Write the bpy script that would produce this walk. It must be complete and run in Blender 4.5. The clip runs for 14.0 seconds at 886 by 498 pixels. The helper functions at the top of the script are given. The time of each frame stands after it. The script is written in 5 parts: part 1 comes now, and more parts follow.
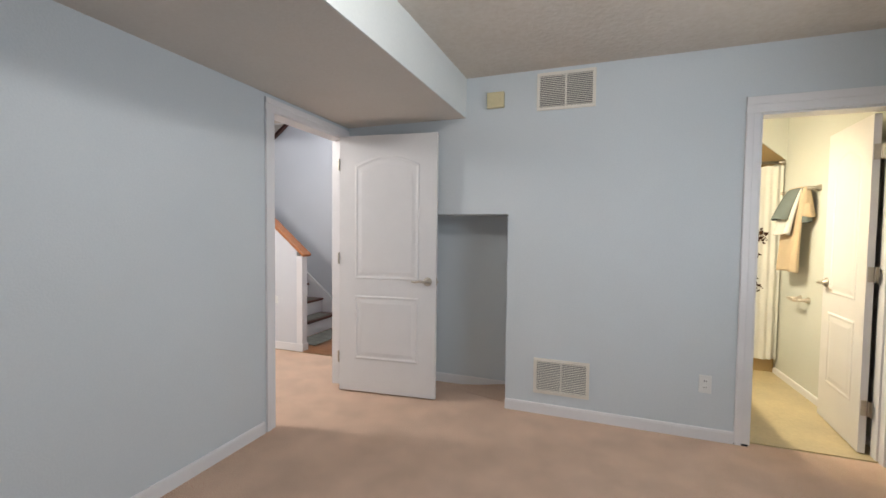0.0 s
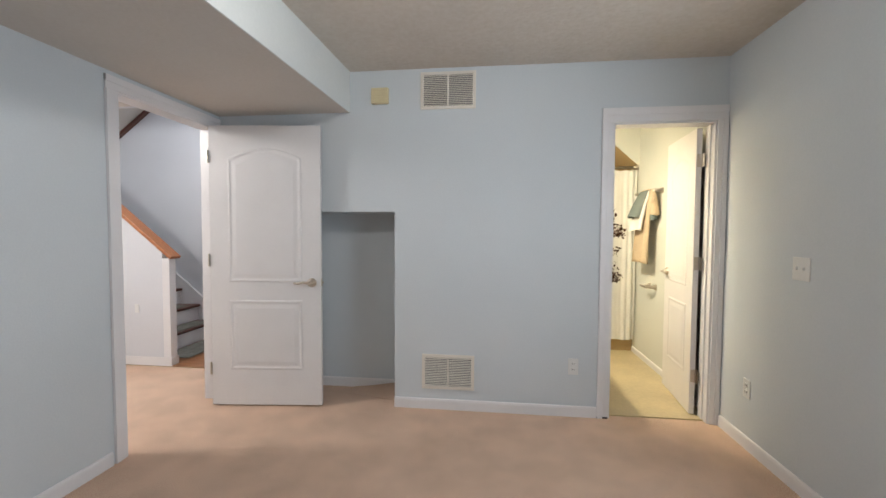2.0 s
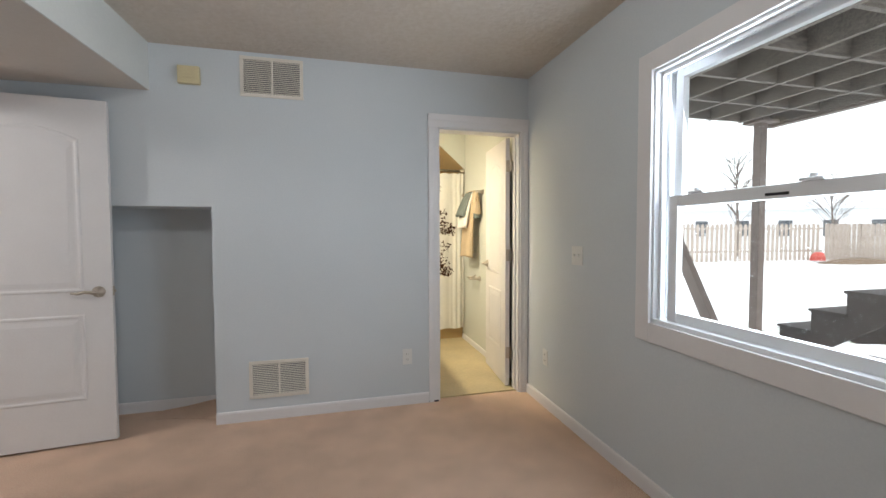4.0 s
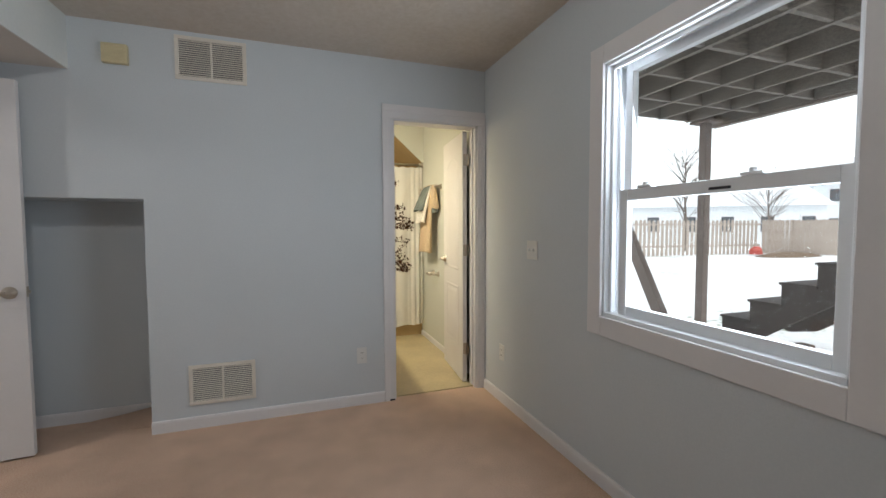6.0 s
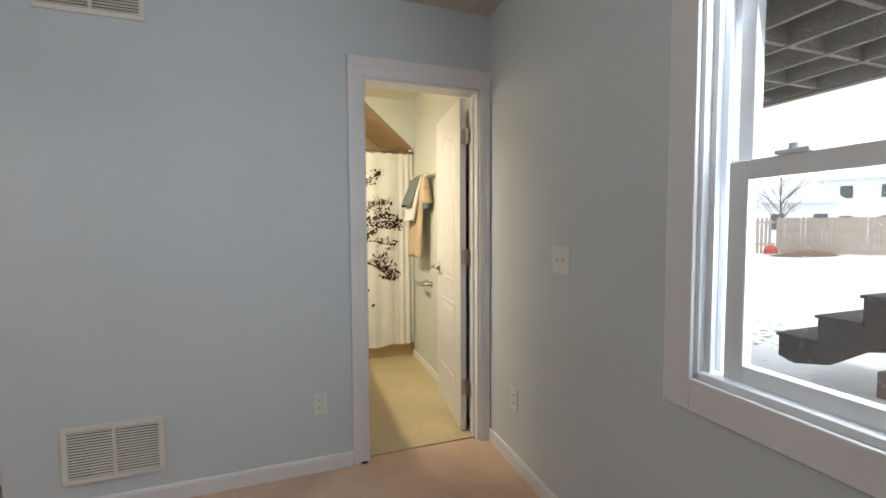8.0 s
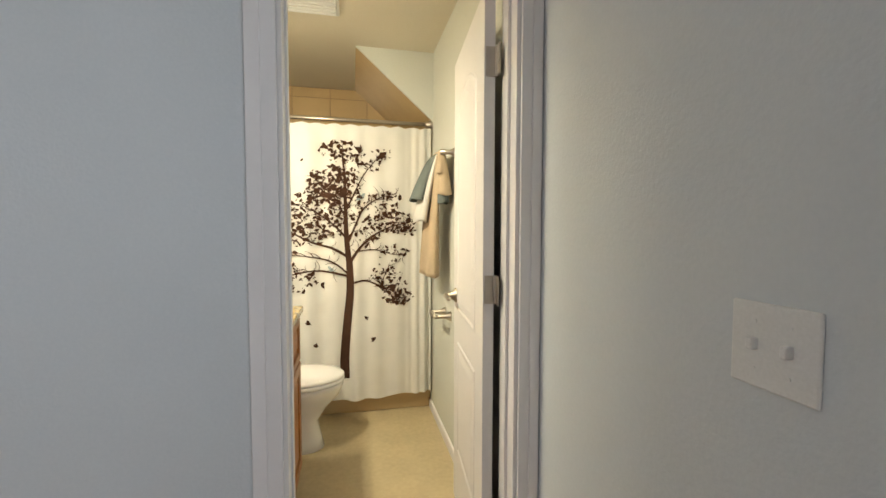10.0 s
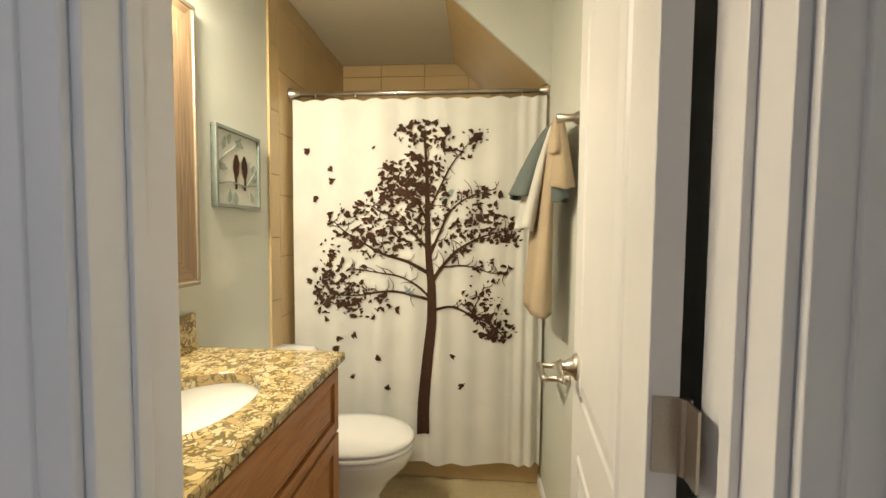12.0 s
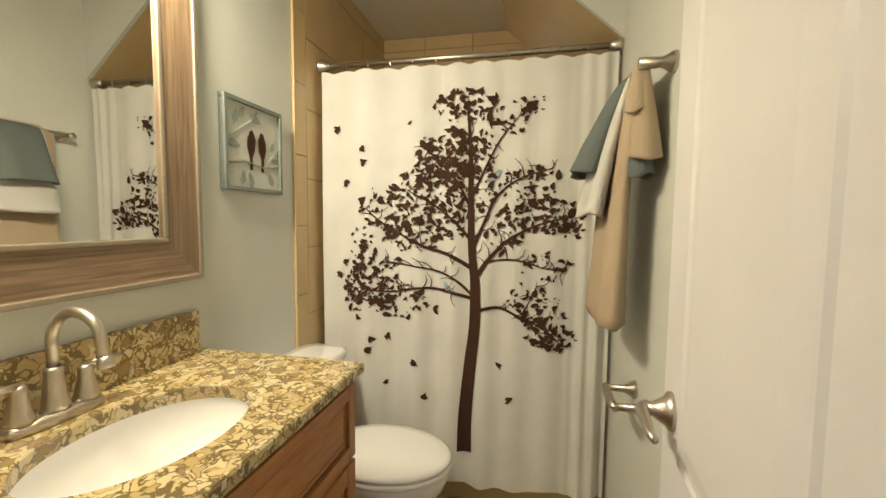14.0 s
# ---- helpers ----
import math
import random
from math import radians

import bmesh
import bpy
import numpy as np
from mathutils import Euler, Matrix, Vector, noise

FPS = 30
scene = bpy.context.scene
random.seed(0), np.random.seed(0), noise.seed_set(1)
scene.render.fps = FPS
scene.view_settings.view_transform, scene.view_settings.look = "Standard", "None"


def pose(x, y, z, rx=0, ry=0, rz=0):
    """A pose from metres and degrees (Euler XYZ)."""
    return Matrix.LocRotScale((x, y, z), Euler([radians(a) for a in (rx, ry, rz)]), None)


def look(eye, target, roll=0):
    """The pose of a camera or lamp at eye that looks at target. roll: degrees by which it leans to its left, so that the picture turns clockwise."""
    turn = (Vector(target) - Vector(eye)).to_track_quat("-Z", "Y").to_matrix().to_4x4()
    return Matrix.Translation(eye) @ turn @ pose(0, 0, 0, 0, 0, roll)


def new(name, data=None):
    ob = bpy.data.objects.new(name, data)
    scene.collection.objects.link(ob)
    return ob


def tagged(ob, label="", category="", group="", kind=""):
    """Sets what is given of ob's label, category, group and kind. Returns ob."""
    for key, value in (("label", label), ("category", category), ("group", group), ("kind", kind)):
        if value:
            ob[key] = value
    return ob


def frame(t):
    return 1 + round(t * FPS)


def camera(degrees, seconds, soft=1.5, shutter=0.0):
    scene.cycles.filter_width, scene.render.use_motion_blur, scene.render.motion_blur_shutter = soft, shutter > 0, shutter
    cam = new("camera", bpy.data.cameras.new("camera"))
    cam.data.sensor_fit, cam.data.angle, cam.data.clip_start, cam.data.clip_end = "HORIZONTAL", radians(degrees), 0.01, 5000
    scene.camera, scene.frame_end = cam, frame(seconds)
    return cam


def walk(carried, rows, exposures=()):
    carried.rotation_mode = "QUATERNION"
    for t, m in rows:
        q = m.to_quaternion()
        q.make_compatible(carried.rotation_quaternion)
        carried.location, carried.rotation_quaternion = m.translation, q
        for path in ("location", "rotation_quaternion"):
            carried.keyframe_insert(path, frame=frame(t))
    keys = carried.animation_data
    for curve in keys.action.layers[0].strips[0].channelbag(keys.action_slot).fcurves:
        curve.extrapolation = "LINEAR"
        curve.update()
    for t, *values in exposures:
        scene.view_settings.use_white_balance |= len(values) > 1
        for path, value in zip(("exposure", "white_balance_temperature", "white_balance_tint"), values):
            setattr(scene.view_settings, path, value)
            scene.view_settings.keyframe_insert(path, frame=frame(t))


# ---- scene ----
cam = camera(94.2, 14.0)
PATH = [
    (0, (0.065, 0.386, 1.285), (-0.617, 2.264, 1.206), 0.7),
    (0.5, (0.108, 0.409, 1.288), (-0.549, 2.296, 1.208), 0.6),
    (1, (0.128, 0.431, 1.29), (-0.468, 2.338, 1.206), 0.6),
    (1.5, (0.153, 0.441, 1.273), (-0.281, 2.392, 1.193), 0.5),
    (2, (0.184, 0.446, 1.287), (-0.052, 2.43, 1.201), 0.3),
    (2.5, (0.218, 0.442, 1.277), (0.178, 2.44, 1.197), 0.2),
    (3, (0.241, 0.439, 1.274), (0.399, 2.431, 1.192), 0.1),
    (3.5, (0.242, 0.429, 1.263), (0.606, 2.394, 1.183), 0.0),
    (4, (0.275, 0.414, 1.254), (0.768, 2.351, 1.175), -0.2),
    (6.5, (0.383, 0.511, 1.243), (1.049, 2.395, 1.142), -0.2),
    (7, (0.449, 0.673, 1.24), (1.113, 2.557, 1.14), -0.3),
    (9.5, (1.069, 2.035, 1.274), (1.654, 3.944, 1.156), 0.2),
    (10, (1.17, 2.244, 1.265), (1.599, 4.195, 1.167), 0.1),
    (10.5, (1.232, 2.439, 1.306), (1.471, 4.421, 1.19), -0.1),
    (11, (1.282, 2.654, 1.302), (1.326, 4.651, 1.196), 0.1),
    (11.5, (1.331, 2.847, 1.315), (1.256, 4.842, 1.204), 0.3),
    (12, (1.372, 2.996, 1.309), (1.207, 4.987, 1.207), 0.5),
    (12.5, (1.37, 3.106, 1.319), (1.099, 5.084, 1.203), 0.4),
    (13, (1.378, 3.188, 1.31), (1.038, 5.155, 1.188), 0.5),
    (13.5, (1.385, 3.245, 1.299), (0.995, 5.202, 1.166), 0.6),
    (14, (1.384, 3.28, 1.289), (0.961, 5.23, 1.147), 0.6),
]
EXPOSURES = [(0, 0.0), (3, 0.0), (4.2, -0.3), (6.3, -0.65), (9.5, -0.38), (11, -0.5), (12.5, -0.83), (14, -0.96)]
walk(cam, [(t, look(eye, target, roll)) for t, eye, target, roll in PATH], EXPOSURES)

# ---- world and light ----
world = bpy.data.worlds.new("overcast_sky")
scene.world = world
world.use_nodes = True
wn = world.node_tree
sky = wn.nodes.new("ShaderNodeTexSky")
sky.sky_type, sky.sun_disc = "NISHITA", False
sky.sun_elevation, sky.sun_rotation = radians(35), radians(165)
sky.dust_density = 4.0
cloud = wn.nodes.new("ShaderNodeMixRGB")
cloud.inputs[0].default_value = 0.8
cloud.inputs[2].default_value = (15.0, 15.5, 16.2, 1)
wn.links.new(sky.outputs[0], cloud.inputs[1])
wn.links.new(cloud.outputs[0], wn.nodes["Background"].inputs[0])
wn.nodes["Background"].inputs[1].default_value = 0.20


def lamp(name, kind, m, energy, colour, **more):
    data = bpy.data.lights.new(name, kind)
    data.energy, data.color = energy, colour
    for key, value in more.items():
        if key == "size":
            data.size = value
        elif key == "size_y":
            data.shape, data.size_y = "RECTANGLE", value
        elif key == "angle":
            data.angle = value
        elif key == "radius":
            data.shadow_soft_size = value
    ob = new(name, data)
    ob.matrix_world = m
    return ob


lamp("overcast_sun", "SUN", look((8, -30, 26), (0, 0, 0)), 1.0, (1.0, 0.97, 0.93), angle=radians(20))
# daylight of the sky and the snow in the window; the lit bedroom ceiling lamp
lamp("window_daylight", "AREA", look((1.84, 1.60, 1.42), (0.0, 1.7, 1.05)), 30, (0.80, 0.89, 1.0), size=0.84, size_y=1.14)
lamp("bedroom_ceiling_bulb", "POINT", pose(-0.22, 1.3, 2.37), 29, (1.0, 0.98, 0.95), radius=0.06)
# unseen bulb added to brighten the hall
lamp("hall_fill_bulb", "POINT", pose(-3.1, 2.3, 2.25), 82, (1.0, 0.97, 0.94), radius=0.12)
# added fill under the stairwell ceiling; no window or lamp is there
lamp("stairwell_fill", "AREA", look((-3.3, 4.55, 3.9), (-3.2, 4.6, 0)), 36, (0.95, 0.97, 1.0), size=0.9, size_y=0.8)
for k in range(3):
    lamp("vanity_bulb", "POINT", pose(0.53, 3.66 + 0.2 * k, 2.05), 2.0, (1.0, 0.895, 0.66), radius=0.05)
    lamp("vanity_bulb", "AREA", look((0.53, 3.66 + 0.2 * k, 2.03), (0.72, 4.5 + 0.2 * k, 0.5)), 12.5, (1.0, 0.895, 0.66), size=0.11)


# ---- materials ----
def mat(name, colour, rough=0.6, metal=0.0, vary=0.06, scale=6.0, bump=0.0, bscale=200.0, fine=0.03, spec=0.5, coat=0.0, stretch=None):
    """Principled surface with stains at one scale, grain at another, and relief."""
    m = bpy.data.materials.new(name)
    m.use_nodes = True
    n, l = m.node_tree.nodes, m.node_tree.links
    p = n["Principled BSDF"]
    co = n.new("ShaderNodeTexCoord")
    src = co.outputs["Object"]
    if stretch:
        mp = n.new("ShaderNodeMapping")
        mp.inputs["Scale"].default_value = stretch
        l.new(src, mp.inputs[0])
        src = mp.outputs[0]
    big, small = n.new("ShaderNodeTexNoise"), n.new("ShaderNodeTexNoise")
    big.inputs["Scale"].default_value, big.inputs["Detail"].default_value = scale, 4
    small.inputs["Scale"].default_value, small.inputs["Detail"].default_value = bscale, 3
    l.new(src, big.inputs[0]), l.new(src, small.inputs[0])
    ramp = n.new("ShaderNodeValToRGB")
    c = Vector(colour)
    ramp.color_ramp.elements[0].position, ramp.color_ramp.elements[1].position = 0.3, 0.7
    ramp.color_ramp.elements[0].color = (*(c * (1 - vary)), 1)
    ramp.color_ramp.elements[1].color = (*[min(1, v) for v in c * (1 + vary)], 1)
    l.new(big.outputs[0], ramp.inputs[0])
    mix = n.new("ShaderNodeMix")
    mix.data_type, mix.blend_type = "RGBA", "OVERLAY"
    mix.inputs[0].default_value = min(1.0, fine * 8)
    l.new(ramp.outputs[0], mix.inputs[6]), l.new(small.outputs[0], mix.inputs[7])
    l.new(mix.outputs[2], p.inputs["Base Color"])
    p.inputs["Roughness"].default_value, p.inputs["Metallic"].default_value = rough, metal
    p.inputs["Specular IOR Level"].default_value, p.inputs["Coat Weight"].default_value = spec, coat
    if bump:
        b = n.new("ShaderNodeBump")
        b.inputs["Strength"].default_value, b.inputs["Distance"].default_value = 1.0, bump
        l.new(small.outputs[0], b.inputs["Height"]), l.new(b.outputs[0], p.inputs["Normal"])
    return m


def granite():
    m = mat("granite", (0.45, 0.32, 0.14), 0.16, bump=0)
    n, l = m.node_tree.nodes, m.node_tree.links
    p = n["Principled BSDF"]
    co = n.new("ShaderNodeTexCoord")
    warp = n.new("ShaderNodeTexNoise")
    warp.inputs["Scale"].default_value = 25
    add = n.new("ShaderNodeMixRGB")
    add.inputs[0].default_value = 0.085
    l.new(co.outputs["Object"], warp.inputs[0])
    l.new(co.outputs["Object"], add.inputs[1]), l.new(warp.outputs["Color"], add.inputs[2])
    v = n.new("ShaderNodeTexVoronoi")
    v.inputs["Scale"].default_value = 44
    e = n.new("ShaderNodeTexVoronoi")
    e.feature, e.inputs["Scale"].default_value = "DISTANCE_TO_EDGE", 44
    l.new(add.outputs[0], v.inputs[0]), l.new(add.outputs[0], e.inputs[0])
    r = n.new("ShaderNodeValToRGB")
    r.color_ramp.interpolation = "CONSTANT"
    els = r.color_ramp.elements
    els[0].color, els[1].color, els[1].position = (0.54, 0.42, 0.21, 1), (0.44, 0.32, 0.145, 1), 0.35
    for pos, c in ((0.6, (0.58, 0.48, 0.28, 1)), (0.80, (0.27, 0.19, 0.09, 1)), (0.9, (0.54, 0.47, 0.31, 1))):
        els.new(pos).color = c
    l.new(v.outputs["Color"], r.inputs[0])
    g = n.new("ShaderNodeTexNoise")
    g.inputs["Scale"].default_value, g.inputs["Detail"].default_value = 30, 5
    l.new(co.outputs["Object"], g.inputs[0])
    sub = n.new("ShaderNodeMath")
    sub.operation = "MULTIPLY_ADD"
    sub.inputs[1].default_value, sub.inputs[2].default_value = -0.55, 0.31
    l.new(g.outputs[0], sub.inputs[0])
    edge = n.new("ShaderNodeMath")
    edge.operation = "ADD"
    l.new(e.outputs["Distance"], edge.inputs[0]), l.new(sub.outputs[0], edge.inputs[1])
    er = n.new("ShaderNodeValToRGB")
    er.color_ramp.elements[0].position, er.color_ramp.elements[1].position = 0.08, 0.16
    l.new(edge.outputs[0], er.inputs[0])
    mx = n.new("ShaderNodeMixRGB")
    l.new(er.outputs[0], mx.inputs[0])
    mx.inputs[1].default_value = (0.17, 0.125, 0.055, 1)
    l.new(r.outputs[0], mx.inputs[2]), l.new(mx.outputs[0], p.inputs["Base Color"])
    return m


def wood(name, light, dark, axis_scale, rough=0.4):
    m = mat(name, light, rough)
    n, l = m.node_tree.nodes, m.node_tree.links
    co, mp = n.new("ShaderNodeTexCoord"), n.new("ShaderNodeMapping")
    mp.inputs["Scale"].default_value = axis_scale
    g = n.new("ShaderNodeTexNoise")
    g.inputs["Scale"].default_value, g.inputs["Detail"].default_value, g.inputs["Distortion"].default_value = 8, 6, 0.6
    l.new(co.outputs["Object"], mp.inputs[0]), l.new(mp.outputs[0], g.inputs[0])
    r = n.new("ShaderNodeValToRGB")
    r.color_ramp.elements[0].position, r.color_ramp.elements[1].position = 0.32, 0.68
    r.color_ramp.elements[0].color, r.color_ramp.elements[1].color = (*dark, 1), (*light, 1)
    l.new(g.outputs[0], r.inputs[0]), l.new(r.outputs[0], n["Principled BSDF"].inputs["Base Color"])
    b = n.new("ShaderNodeBump")
    b.inputs["Distance"].default_value = 0.0006
    l.new(g.outputs[0], b.inputs["Height"]), l.new(b.outputs[0], n["Principled BSDF"].inputs["Normal"])
    return m


def snowy_lawn():
    m = mat("snow_over_lawn", (0.82, 0.84, 0.86), 0.8, vary=0.05, scale=0.6, bump=0.03, bscale=6, fine=0.02)
    n, l = m.node_tree.nodes, m.node_tree.links
    p = n["Principled BSDF"]
    old = p.inputs["Base Color"].links[0].from_socket
    co, g, f, r, mx = n.new("ShaderNodeTexCoord"), n.new("ShaderNodeTexNoise"), n.new("ShaderNodeTexNoise"), n.new("ShaderNodeValToRGB"), n.new("ShaderNodeMixRGB")
    g.inputs["Scale"].default_value, g.inputs["Detail"].default_value = 0.35, 6
    f.inputs["Scale"].default_value = 14
    mul = n.new("ShaderNodeMath")
    mul.operation = "MULTIPLY"
    l.new(co.outputs["Object"], g.inputs[0]), l.new(co.outputs["Object"], f.inputs[0])
    l.new(g.outputs[0], mul.inputs[0]), l.new(f.outputs[0], mul.inputs[1])
    r.color_ramp.elements[0].position, r.color_ramp.elements[1].position = 0.345, 0.40
    l.new(mul.outputs[0], r.inputs[0]), l.new(r.outputs[0], mx.inputs[0]), l.new(old, mx.inputs[1])
    mx.inputs[2].default_value = (0.20, 0.25, 0.13, 1)
    l.new(mx.outputs[0], p.inputs["Base Color"])
    return m


def clear_glass():
    m = bpy.data.materials.new("window_glass")
    m.use_nodes = True
    n, l = m.node_tree.nodes, m.node_tree.links
    n.remove(n["Principled BSDF"])
    t, g, mx = n.new("ShaderNodeBsdfTransparent"), n.new("ShaderNodeBsdfGlossy"), n.new("ShaderNodeMixShader")
    g.inputs["Roughness"].default_value = 0.02
    t.inputs[0].default_value = (0.97, 0.985, 0.98, 1)
    mx.inputs[0].default_value = 0.05
    l.new(t.outputs[0], mx.inputs[1]), l.new(g.outputs[0], mx.inputs[2])
    l.new(mx.outputs[0], n["Material Output"].inputs[0])
    return m


def glow(name, colour, strength):
    m = bpy.data.materials.new(name)
    m.use_nodes = True
    p = m.node_tree.nodes["Principled BSDF"]
    p.inputs["Base Color"].default_value = p.inputs["Emission Color"].default_value = (*colour, 1)
    p.inputs["Emission Strength"].default_value = strength
    return m


def cloth(name, colour, trans=0.25, bump=0.0008, bscale=900):
    m = mat(name, colour, 0.9, bump=bump, bscale=bscale, vary=0.05, fine=0.03, spec=0.1)
    n, l = m.node_tree.nodes, m.node_tree.links
    if trans:
        tr, mx = n.new("ShaderNodeBsdfTranslucent"), n.new("ShaderNodeMixShader")
        tr.inputs[0].default_value = (*colour, 1)
        mx.inputs[0].default_value = trans
        l.new(n["Principled BSDF"].outputs[0], mx.inputs[1]), l.new(tr.outputs[0], mx.inputs[2])
        l.new(mx.outputs[0], n["Material Output"].inputs[0])
    return m


PAINT = mat("pale_blue_wall_paint", (0.60, 0.645, 0.675), 0.55, vary=0.025, scale=1.5, bump=0.0006, bscale=120, fine=0.01, spec=0.35)
BATHPAINT = mat("pale_sage_wall_paint", (0.62, 0.635, 0.585), 0.55, vary=0.025, scale=1.5, bump=0.0005, bscale=120, fine=0.01, spec=0.35)
HALLPAINT = mat("pale_grey_wall_paint", (0.62, 0.635, 0.67), 0.6, vary=0.03, scale=1.5, bump=0.0005, bscale=120, fine=0.01)
CEIL = mat("textured_ceiling_paint", (0.62, 0.57, 0.51), 0.9, vary=0.03, scale=3, bump=0.005, bscale=34, fine=0.02, spec=0.1)
SMOOTHCEIL = mat("soffit_paint", (0.60, 0.57, 0.53), 0.8, vary=0.025, scale=2, bump=0.001, bscale=60, fine=0.01, spec=0.2)
SOFFACE = mat("soffit_face_paint", (0.66, 0.69, 0.68), 0.7, vary=0.025, scale=2, bump=0.001, bscale=60, fine=0.01, spec=0.2)
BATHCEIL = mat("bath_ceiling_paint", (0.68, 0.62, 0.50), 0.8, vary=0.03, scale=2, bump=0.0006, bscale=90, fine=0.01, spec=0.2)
WHITE = mat("white_trim_paint", (0.76, 0.75, 0.76), 0.35, vary=0.02, scale=5, bump=0.0002, bscale=60, fine=0.008)
DOORWHITE = mat("white_door_paint", (0.73, 0.72, 0.72), 0.42, vary=0.02, scale=5, bump=0.0003, bscale=90, fine=0.008)
VINYL = mat("white_window_vinyl", (0.80, 0.82, 0.84), 0.3, vary=0.015, scale=4, fine=0.005)
CARPET = mat("peach_beige_carpet", (0.70, 0.50, 0.375), 1.0, vary=0.10, scale=4.0, bump=0.008, bscale=190, fine=0.08, spec=0.05)
BATHFLOOR = mat("beige_vinyl_floor", (0.52, 0.43, 0.26), 0.35, vary=0.10, scale=3.5, bump=0.0004, bscale=40, fine=0.02)
TILE = mat("tan_glazed_tile", (0.55, 0.40, 0.21), 0.25, vary=0.06, scale=4, fine=0.02)
GROUT = mat("brown_grout", (0.28, 0.20, 0.11), 0.9, vary=0.08, scale=20, fine=0.03)
PORCELAIN = mat("white_porcelain", (0.85, 0.84, 0.82), 0.12, vary=0.01, scale=4, fine=0.003, coat=0.4)
NICKEL = mat("brushed_nickel", (0.56, 0.51, 0.44), 0.34, 1.0, vary=0.04, scale=20, bump=0.0001, bscale=300, fine=0.02)
DARKMETAL = mat("dark_metal", (0.10, 0.08, 0.07), 0.45, 0.6, vary=0.1, scale=30, fine=0.02)
OAK = wood("oak_handrail_wood", (0.42, 0.15, 0.045), (0.28, 0.09, 0.028), (1, 9, 9))
TREADWOOD = wood("dark_red_tread_wood", (0.13, 0.045, 0.03), (0.06, 0.02, 0.015), (9, 1, 9))
HALLWOOD = wood("orange_floor_wood", (0.36, 0.17, 0.075), (0.22, 0.09, 0.035), (1, 9, 9), 0.3)
CABINET_V = wood("honey_maple_upright", (0.44, 0.19, 0.062), (0.29, 0.115, 0.035), (9, 9, 1))
CABINET_H = wood("honey_maple_level", (0.44, 0.19, 0.062), (0.29, 0.115, 0.035), (9, 1, 9))
CABINET_DARK = mat("cabinet_groove_brown", (0.14, 0.06, 0.025), 0.5, vary=0.2, scale=20)
MIRROR_V = wood("grey_brown_frame_upright", (0.27, 0.185, 0.115), (0.14, 0.092, 0.055), (14, 14, 0.6))
MIRROR_H = wood("grey_brown_frame_level", (0.27, 0.185, 0.115), (0.14, 0.092, 0.055), (14, 0.6, 14))
MIRROREDGE = mat("champagne_frame_edge", (0.37, 0.32, 0.25), 0.35, 0.6, vary=0.06, scale=14)
SILVER = mat("mirror_silver", (0.86, 0.87, 0.85), 0.01, 1.0, vary=0.0, fine=0.0)
GRANITE = granite()
CURTAIN = cloth("white_curtain_fabric", (0.82, 0.81, 0.77), 0.2, 0.0004, 700)
INK = mat("dark_brown_print", (0.055, 0.028, 0.018), 0.9, vary=0.15, scale=14, fine=0.03, spec=0.1)
BLUEINK = mat("blue_grey_print", (0.33, 0.40, 0.42), 0.9, vary=0.08, scale=14, spec=0.1)
TEAL = cloth("teal_towel_cloth", (0.19, 0.22, 0.215), 0, 0.006, 420)
IVORY = cloth("white_towel_cloth", (0.82, 0.80, 0.76), 0, 0.006, 420)
TAN = cloth("tan_towel_cloth", (0.62, 0.49, 0.34), 0, 0.006, 420)
CREAM = mat("cream_plastic", (0.66, 0.58, 0.36), 0.45, vary=0.03, scale=10)
PLATE = mat("white_plate_plastic", (0.72, 0.73, 0.72), 0.35, vary=0.015, scale=10)
SLOT = mat("dark_slot", (0.03, 0.03, 0.035), 0.8, vary=0.1)
VENTDARK = mat("vent_duct_shade", (0.10, 0.10, 0.10), 0.9, vary=0.1)
DECKWOOD = wood("weathered_deck_wood", (0.30, 0.26, 0.225), (0.13, 0.11, 0.095), (2, 9, 9), 0.85)
DECKTIMBER = wood("painted_deck_timber", (0.24, 0.19, 0.165), (0.16, 0.125, 0.105), (9, 9, 1), 0.8)
STAIRTIMBER = wood("dark_stair_timber", (0.10, 0.082, 0.075), (0.055, 0.045, 0.04), (9, 1, 9), 0.8)
FENCEWOOD = wood("grey_fence_wood", (0.46, 0.40, 0.35), (0.30, 0.25, 0.21), (9, 9, 1), 0.9)
SNOW = snowy_lawn()
BARK = mat("grey_bark", (0.16, 0.13, 0.11), 0.9, vary=0.15, scale=12, bump=0.01, bscale=40)
SIDING = mat("pale_house_siding", (0.74, 0.77, 0.79), 0.7, vary=0.03, scale=2)
ROOFING = mat("snowy_grey_roof", (0.68, 0.71, 0.74), 0.8, vary=0.12, scale=2)
PANE = mat("dark_house_pane", (0.08, 0.09, 0.10), 0.1, vary=0.05)
REDPLASTIC = mat("faded_red_plastic", (0.45, 0.07, 0.05), 0.5, vary=0.1)
LEAFLITTER = mat("brown_leaf_litter", (0.17, 0.12, 0.08), 1.0, vary=0.3, scale=20)
GLASS = clear_glass()
FROST = mat("frosted_picture_glass", (0.55, 0.555, 0.50), 0.3, vary=0.06, scale=8)
FRAMEGREY = mat("blue_green_metal_frame", (0.20, 0.225, 0.205), 0.45, 0.3, vary=0.12, scale=25)
LEAFGREY = mat("grey_green_painted_leaf", (0.25, 0.29, 0.25), 0.5, vary=0.12, scale=30)
LAMPGLASS = glow("lit_lamp_glass", (1.0, 0.82, 0.55), 4.0)
DOMEGLASS = glow("lit_dome_glass", (0.95, 0.95, 1.0), 4.0)
RUBBER = mat("grey_stair_runner", (0.20, 0.195, 0.17), 0.95, vary=0.2, scale=14, bump=0.003, bscale=200)


